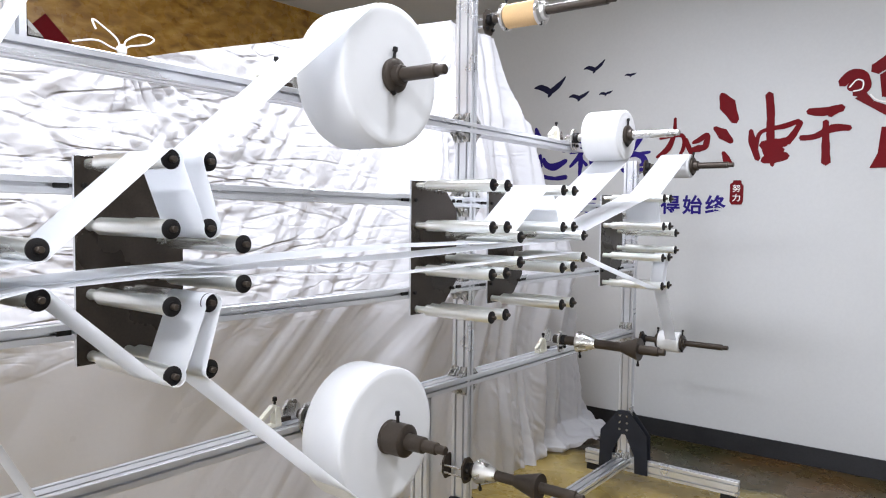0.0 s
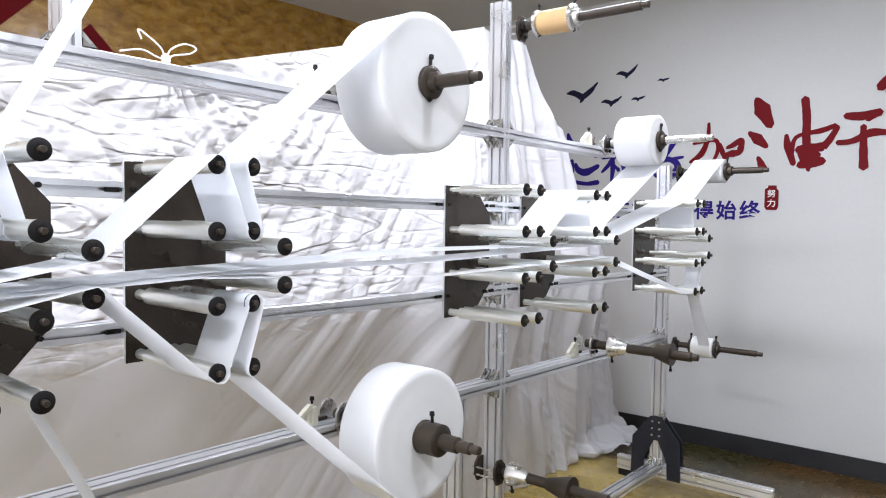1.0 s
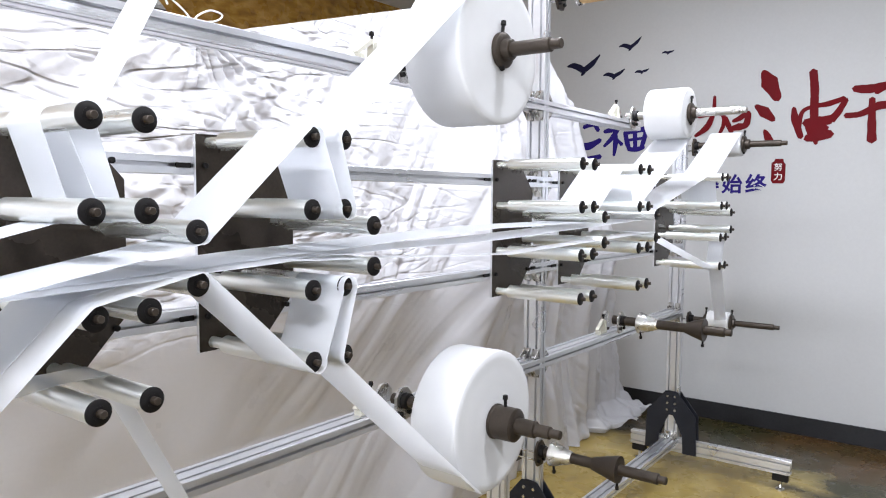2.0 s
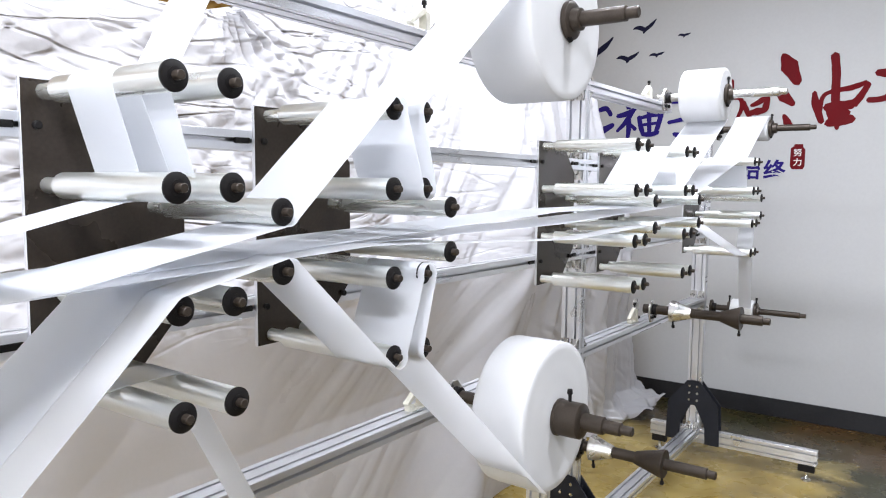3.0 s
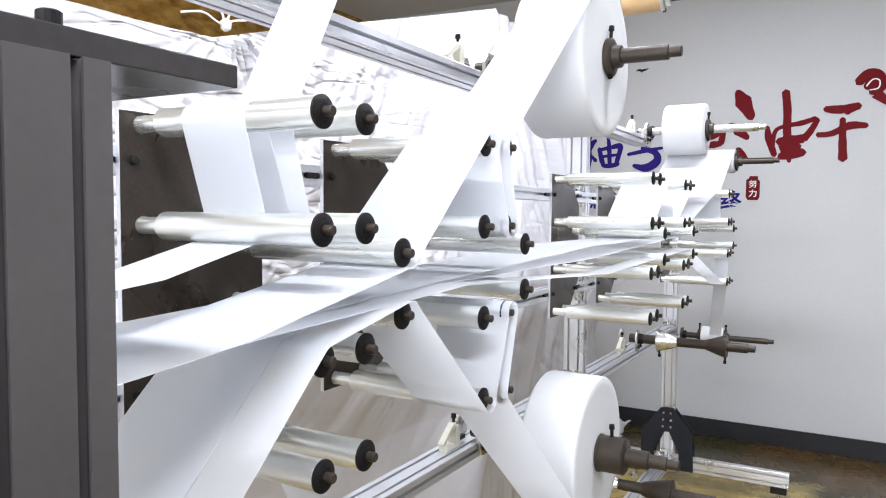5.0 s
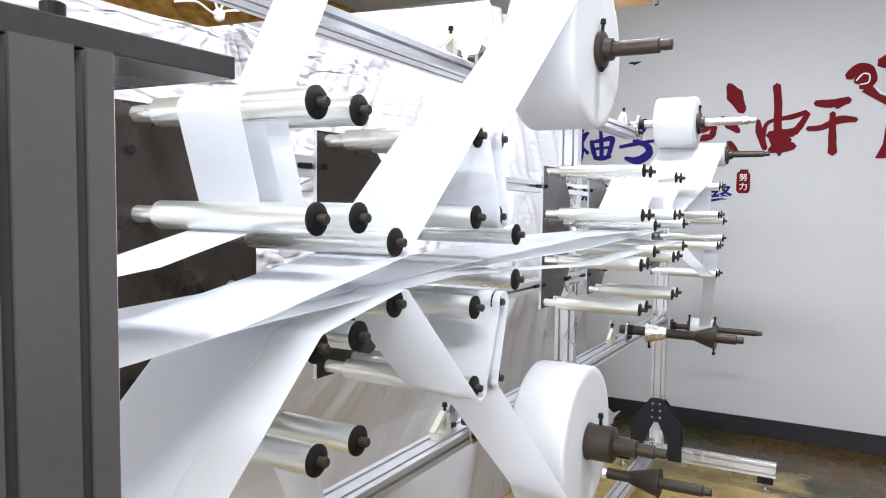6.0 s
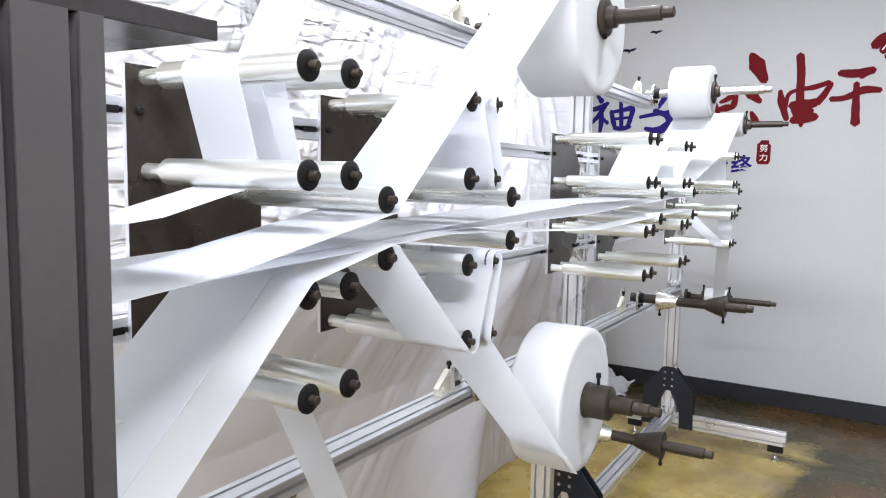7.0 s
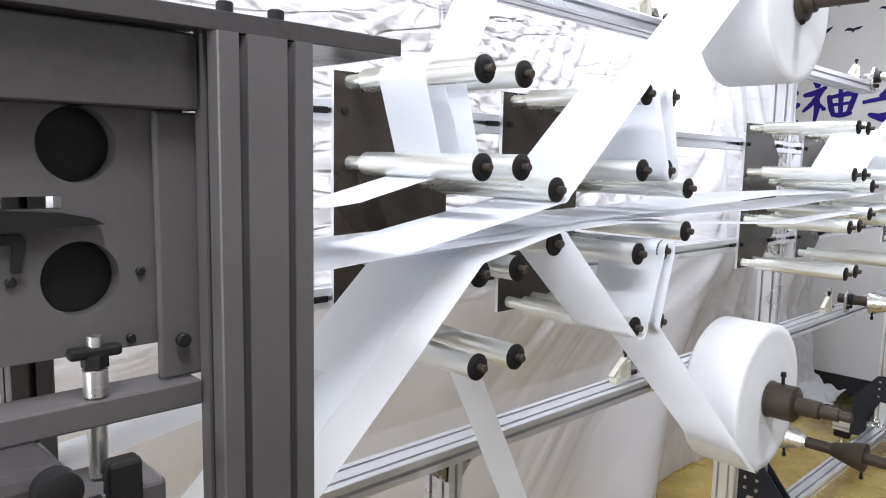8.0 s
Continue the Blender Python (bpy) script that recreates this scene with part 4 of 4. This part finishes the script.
def ellipse(cx, cz, rx, rz, n=22, turn=0.0):
    return [(cx + rx * math.cos(2 * math.pi * i / n) * math.cos(turn) - rz * math.sin(2 * math.pi * i / n) * math.sin(turn), cz + rx * math.cos(2 * math.pi * i / n) * math.sin(turn) + rz * math.sin(2 * math.pi * i / n) * math.cos(turn)) for i in range(n)]


seal = thing("wall_seal", "small red stamp with white marks under the slogan", "wall sticker", (-1.34, WY, 1.73))
part_bm = [(-1.372, 1.65), (-1.308, 1.65), (-1.298, 1.67), (-1.297, 1.775), (-1.31, 1.79), (-1.312, 1.81), (-1.362, 1.811), (-1.366, 1.798), (-1.384, 1.785), (-1.385, 1.67)]
patch(part_bm, M_RED, seal, "stamp")
for i, ch in enumerate("努力"):
    g = glyph(ch, -1.366, -1.316, 1.733 - 0.062 * i, 1.782 - 0.062 * i, M_WHITE, seal, 0.01)
    g.location.y -= 0.0065
emblem = thing("wall_emblem", "dark red emblem with white outlines beside the slogan", "wall sticker", (-0.5, WY, 2.2))
ink(((-0.775, 2.385), (-0.735, 2.425), (-0.68, 2.425), (-0.66, 2.36), (-0.70, 2.32)), (0.05, 0.07, 0.08, 0.09, 0.05), M_RED, emblem, "patch")
patch(ellipse(-0.70, 2.375, 0.05, 0.034, turn=0.6), M_RED, emblem, "patch")
patch([(-0.70, 2.29), (-0.65, 2.335), (-0.60, 2.27), (-0.52, 2.235), (-0.30, 2.25), (-0.2, 2.4), (-0.15, 2.2), (-0.30, 2.13), (-0.46, 2.13)], M_RED, emblem, "patch")
patch([(-0.575, 2.42), (-0.5, 2.47), (-0.3, 2.58), (-0.28, 2.3), (-0.42, 2.27), (-0.56, 2.29)], M_RED, emblem, "patch")
ink(((-0.60, 2.455), (-0.50, 2.52), (-0.3, 2.66)), (0.07, 0.075, 0.08), M_RED, emblem, "patch")
ink(((-0.46, 2.62), (-0.36, 2.70), (-0.2, 2.74)), (0.07, 0.08, 0.08), M_RED, emblem, "patch")
patch([(-0.555, 2.115), (-0.33, 2.10), (-0.32, 1.872), (-0.61, 1.872), (-0.57, 1.96)], M_RED, emblem, "patch")
for pts in (((-0.73, 2.36), (-0.695, 2.40), (-0.66, 2.39), (-0.665, 2.345), (-0.71, 2.335)), ((-0.62, 2.31), (-0.585, 2.275), (-0.52, 2.258), (-0.40, 2.262)), ((-0.49, 2.265), (-0.485, 2.36), (-0.44, 2.39))):
    o = ink(pts, [0.008] * len(pts), M_WHITE, emblem, "outline")
    o.location.y -= 0.006
emblem.location.x += 0.03


def bird(x, z, span, lift, tilt):
    """A gull cut from dark blue vinyl: two curved wings that meet in a small body."""
    b = thing("bird_sticker", "dark blue flying gull sticker on the white wall", "wall sticker", (x, WY, z), group="gull stickers")
    s = span
    ink(((x - 0.5 * s, z + 0.06 * s + tilt), (x - 0.28 * s, z + 0.10 * s + tilt * 0.5), (x, z - 0.02 * s), (x - 0.05 * s, z - 0.16 * s)), (0.03 * s, 0.17 * s, 0.19 * s, 0.03 * s), M_NAVY, b, "wing")
    ink(((x + 0.5 * s, z + lift), (x + 0.30 * s, z + 0.45 * lift), (x + 0.1 * s, z + 0.03 * s), (x - 0.02 * s, z - 0.05 * s)), (0.03 * s, 0.15 * s, 0.17 * s, 0.1 * s), M_NAVY, b, "wing")


bird(-2.755, 2.515, 0.27, 0.10, 0.02)
bird(-2.385, 2.645, 0.17, 0.065, 0.0)
bird(-2.505, 2.447, 0.17, 0.045, 0.0)
bird(-2.29, 2.458, 0.11, 0.018, -0.01)
bird(-2.10, 2.575, 0.09, 0.012, -0.006)
for y, z, half in ((2.04, 2.56, 0.17), (1.52, 2.80, 0.2)):
    red_paper = thing("red_paper_square", "red paper square hung cornerwise on the brown wall", "wall decoration", (BACK_X, y, z), group="red paper squares")
    part("paper", slab([(y - half, z), (y, z - half), (y + half, z), (y, z + half)], "x", BACK_X + 0.002, BACK_X + 0.006), M_RED, red_paper)

# ---- machine frame beside the first station ----
BX, BY = -1.118, -0.031
mach = thing("machine_cabinet", "grey steel machine frame with dark top plate and bored panel", "machine", (-1.3, -0.3, 0))
top = part("top_plate", cube((-1.46, -1.05, 1.672), (BX - 0.008, 0.08, 1.689), 0.001), M_DARK, mach, "dark steel top plate")
for y in (-0.055, -0.105, -0.8, -0.85):
    part("bolt", turned([(1.689, 0.0075), (1.699, 0.0075), (1.7, 0.006)], (BX - 0.025, y, 0), "Z", 14), M_BLACK, top)
for x, y, w in ((BX - 0.0225, BY - 0.047, 0.094), (BX - 0.0225, -0.83, 0.094), (-1.435, -0.2, 0.045), (-1.435, -0.83, 0.045)):
    part("frame_post", profile_bar((x, y, 0.0), (x, y, 1.6715), 0.045, w), M_GREY, mach)


def bored(y0, y1, z0, z1, x0, x1, holes, slot, n=40):
    """A plate across y and z with round holes bored through and one long slot."""
    bm = bmesh.new()
    loops = [[(y0, z0), (y1, z0), (y1, z1), (y0, z1)], [(slot[0], slot[2]), (slot[1], slot[2]), (slot[1], slot[3]), (slot[0], slot[3])]]
    for cy, cz, r in holes:
        loops.append([(cy + r * math.cos(2 * math.pi * i / n), cz + r * math.sin(2 * math.pi * i / n)) for i in range(n)])
    edges = []
    for pts in loops:
        vs = [bm.verts.new((x0, *p)) for p in pts]
        edges += [bm.edges.new((vs[i], vs[(i + 1) % len(vs)])) for i in range(len(vs))]
    bmesh.ops.triangle_fill(bm, use_beauty=True, edges=edges)
    ext = bmesh.ops.extrude_face_region(bm, geom=list(bm.faces))
    bmesh.ops.translate(bm, vec=(x1 - x0, 0, 0), verts=[g for g in ext["geom"] if isinstance(g, bmesh.types.BMVert)])
    bmesh.ops.recalc_face_normals(bm, faces=bm.faces)
    return bm


H1, H2 = (-0.217, 1.576, 0.031), (-0.218, 1.466, 0.031)
panel = part("bored_panel", bored(-0.78, -0.128, 1.402, 1.61, -1.20, -1.18, [H2, H1], (-0.6, -0.231, 1.524, 1.5345)), M_GREY, mach, "grey bearing plate with two bores")
for cy, cz, r in (H1, H2):
    part("bearing", turned([(-1.215, r + 0.004), (-1.2, r + 0.004), (-1.198, r - 0.006), (-1.1985, 0.004)], (0, cy, cz), "X", 32), M_BLACK, panel, "black bearing inside the bore", 40)
for y, z in ((-0.17, 1.468), (-0.27, 1.468), (-0.24, 1.518), (-0.18, 1.41)):
    part("bolt", turned([(-1.18, 0.004), (-1.177, 0.004), (-1.176, 0.003)], (0, y, z), "X", 12), M_BLACK, panel)
part("upper_rail", cube((-1.195, -0.78, 1.6065), (-1.15, -0.127, 1.671), 0.002), M_DARK, mach)
part("side_strip", cube((-1.179, -0.158, 1.369), (-1.170, -0.1, 1.606), 0.003), M_GREY, mach)
part("bolt", turned([(-1.165, 0.0065), (-1.16, 0.0065), (-1.159, 0.005)], (0, -0.14, 1.405), "X", 14), M_BLACK, mach)
part("blade", slab([(-0.78, 1.531), (-0.30, 1.527), (-0.235, 1.522), (-0.212, 1.517), (-0.202, 1.5115), (-0.30, 1.509), (-0.78, 1.507)], "x", -1.178, -1.165), M_BLACK, mach, "dark pointed steel blade")
part("hook", slab([(-0.290, 1.505), (-0.262, 1.506), (-0.259, 1.500), (-0.264, 1.476), (-0.270, 1.476), (-0.268, 1.498), (-0.290, 1.498)], "x", -1.1795, -1.172), M_BLACK, mach)
part("cross_bar", cube((-1.2, -0.78, 1.345), (-1.155, -0.127, 1.368), 0.002), M_GREY, mach)
rod = part("tension_rod", turned([(1.30, 0.008), (1.368, 0.008), (1.37, 0.010), (1.392, 0.010), (1.394, 0.006), (1.42, 0.006)], (-1.165, -0.215, 0), "Z", 18), M_BRIGHT, mach, "bright steel tension rod", 40)
part("wing_nut", cube((-1.17, -0.236, 1.402), (-1.158, -0.194, 1.412), 0.003), M_BLACK, rod)
part("nut", turned([(1.394, 0.011), (1.405, 0.011)], (-1.165, -0.215, 0), "Z", 6), M_BLACK, rod)
part("slide_block", cube((-1.2, -0.32, 1.255), (-1.13, -0.172, 1.297), 0.004), M_GREY, mach)
mot = part("drive_housing", cube((-1.17, -0.46, 1.05), (-1.09, -0.257, 1.345), 0.01), M_DARK, mach, "dark drive housing")
part("knob", turned([(-1.09, 0.012), (-1.085, 0.016), (-1.07, 0.016), (-1.068, 0.012)], (0, -0.272, 1.335), "X", 20), M_BLACK, mot, smooth=40)
for z in (1.29, 1.262):
    part("stud", turned([(-0.262, 0.005), (-0.235, 0.005), (-0.234, 0.009), (-0.226, 0.009)], (-1.13, 0, z), "Y", 12), M_BLACK, mot)
part("lever", cube((-1.14, -0.222, 1.12), (-1.12, -0.195, 1.325), 0.004), M_BLACK, mach)
part("floor_frame", profile_bar((BX - 0.0225, -0.8, 0.35), (BX - 0.0225, -0.12, 0.35), 0.045, 0.045), M_GREY, mach)
part("floor_frame", profile_bar((-1.435, -0.8, 0.35), (-1.435, -0.12, 0.35), 0.045, 0.045), M_GREY, mach)
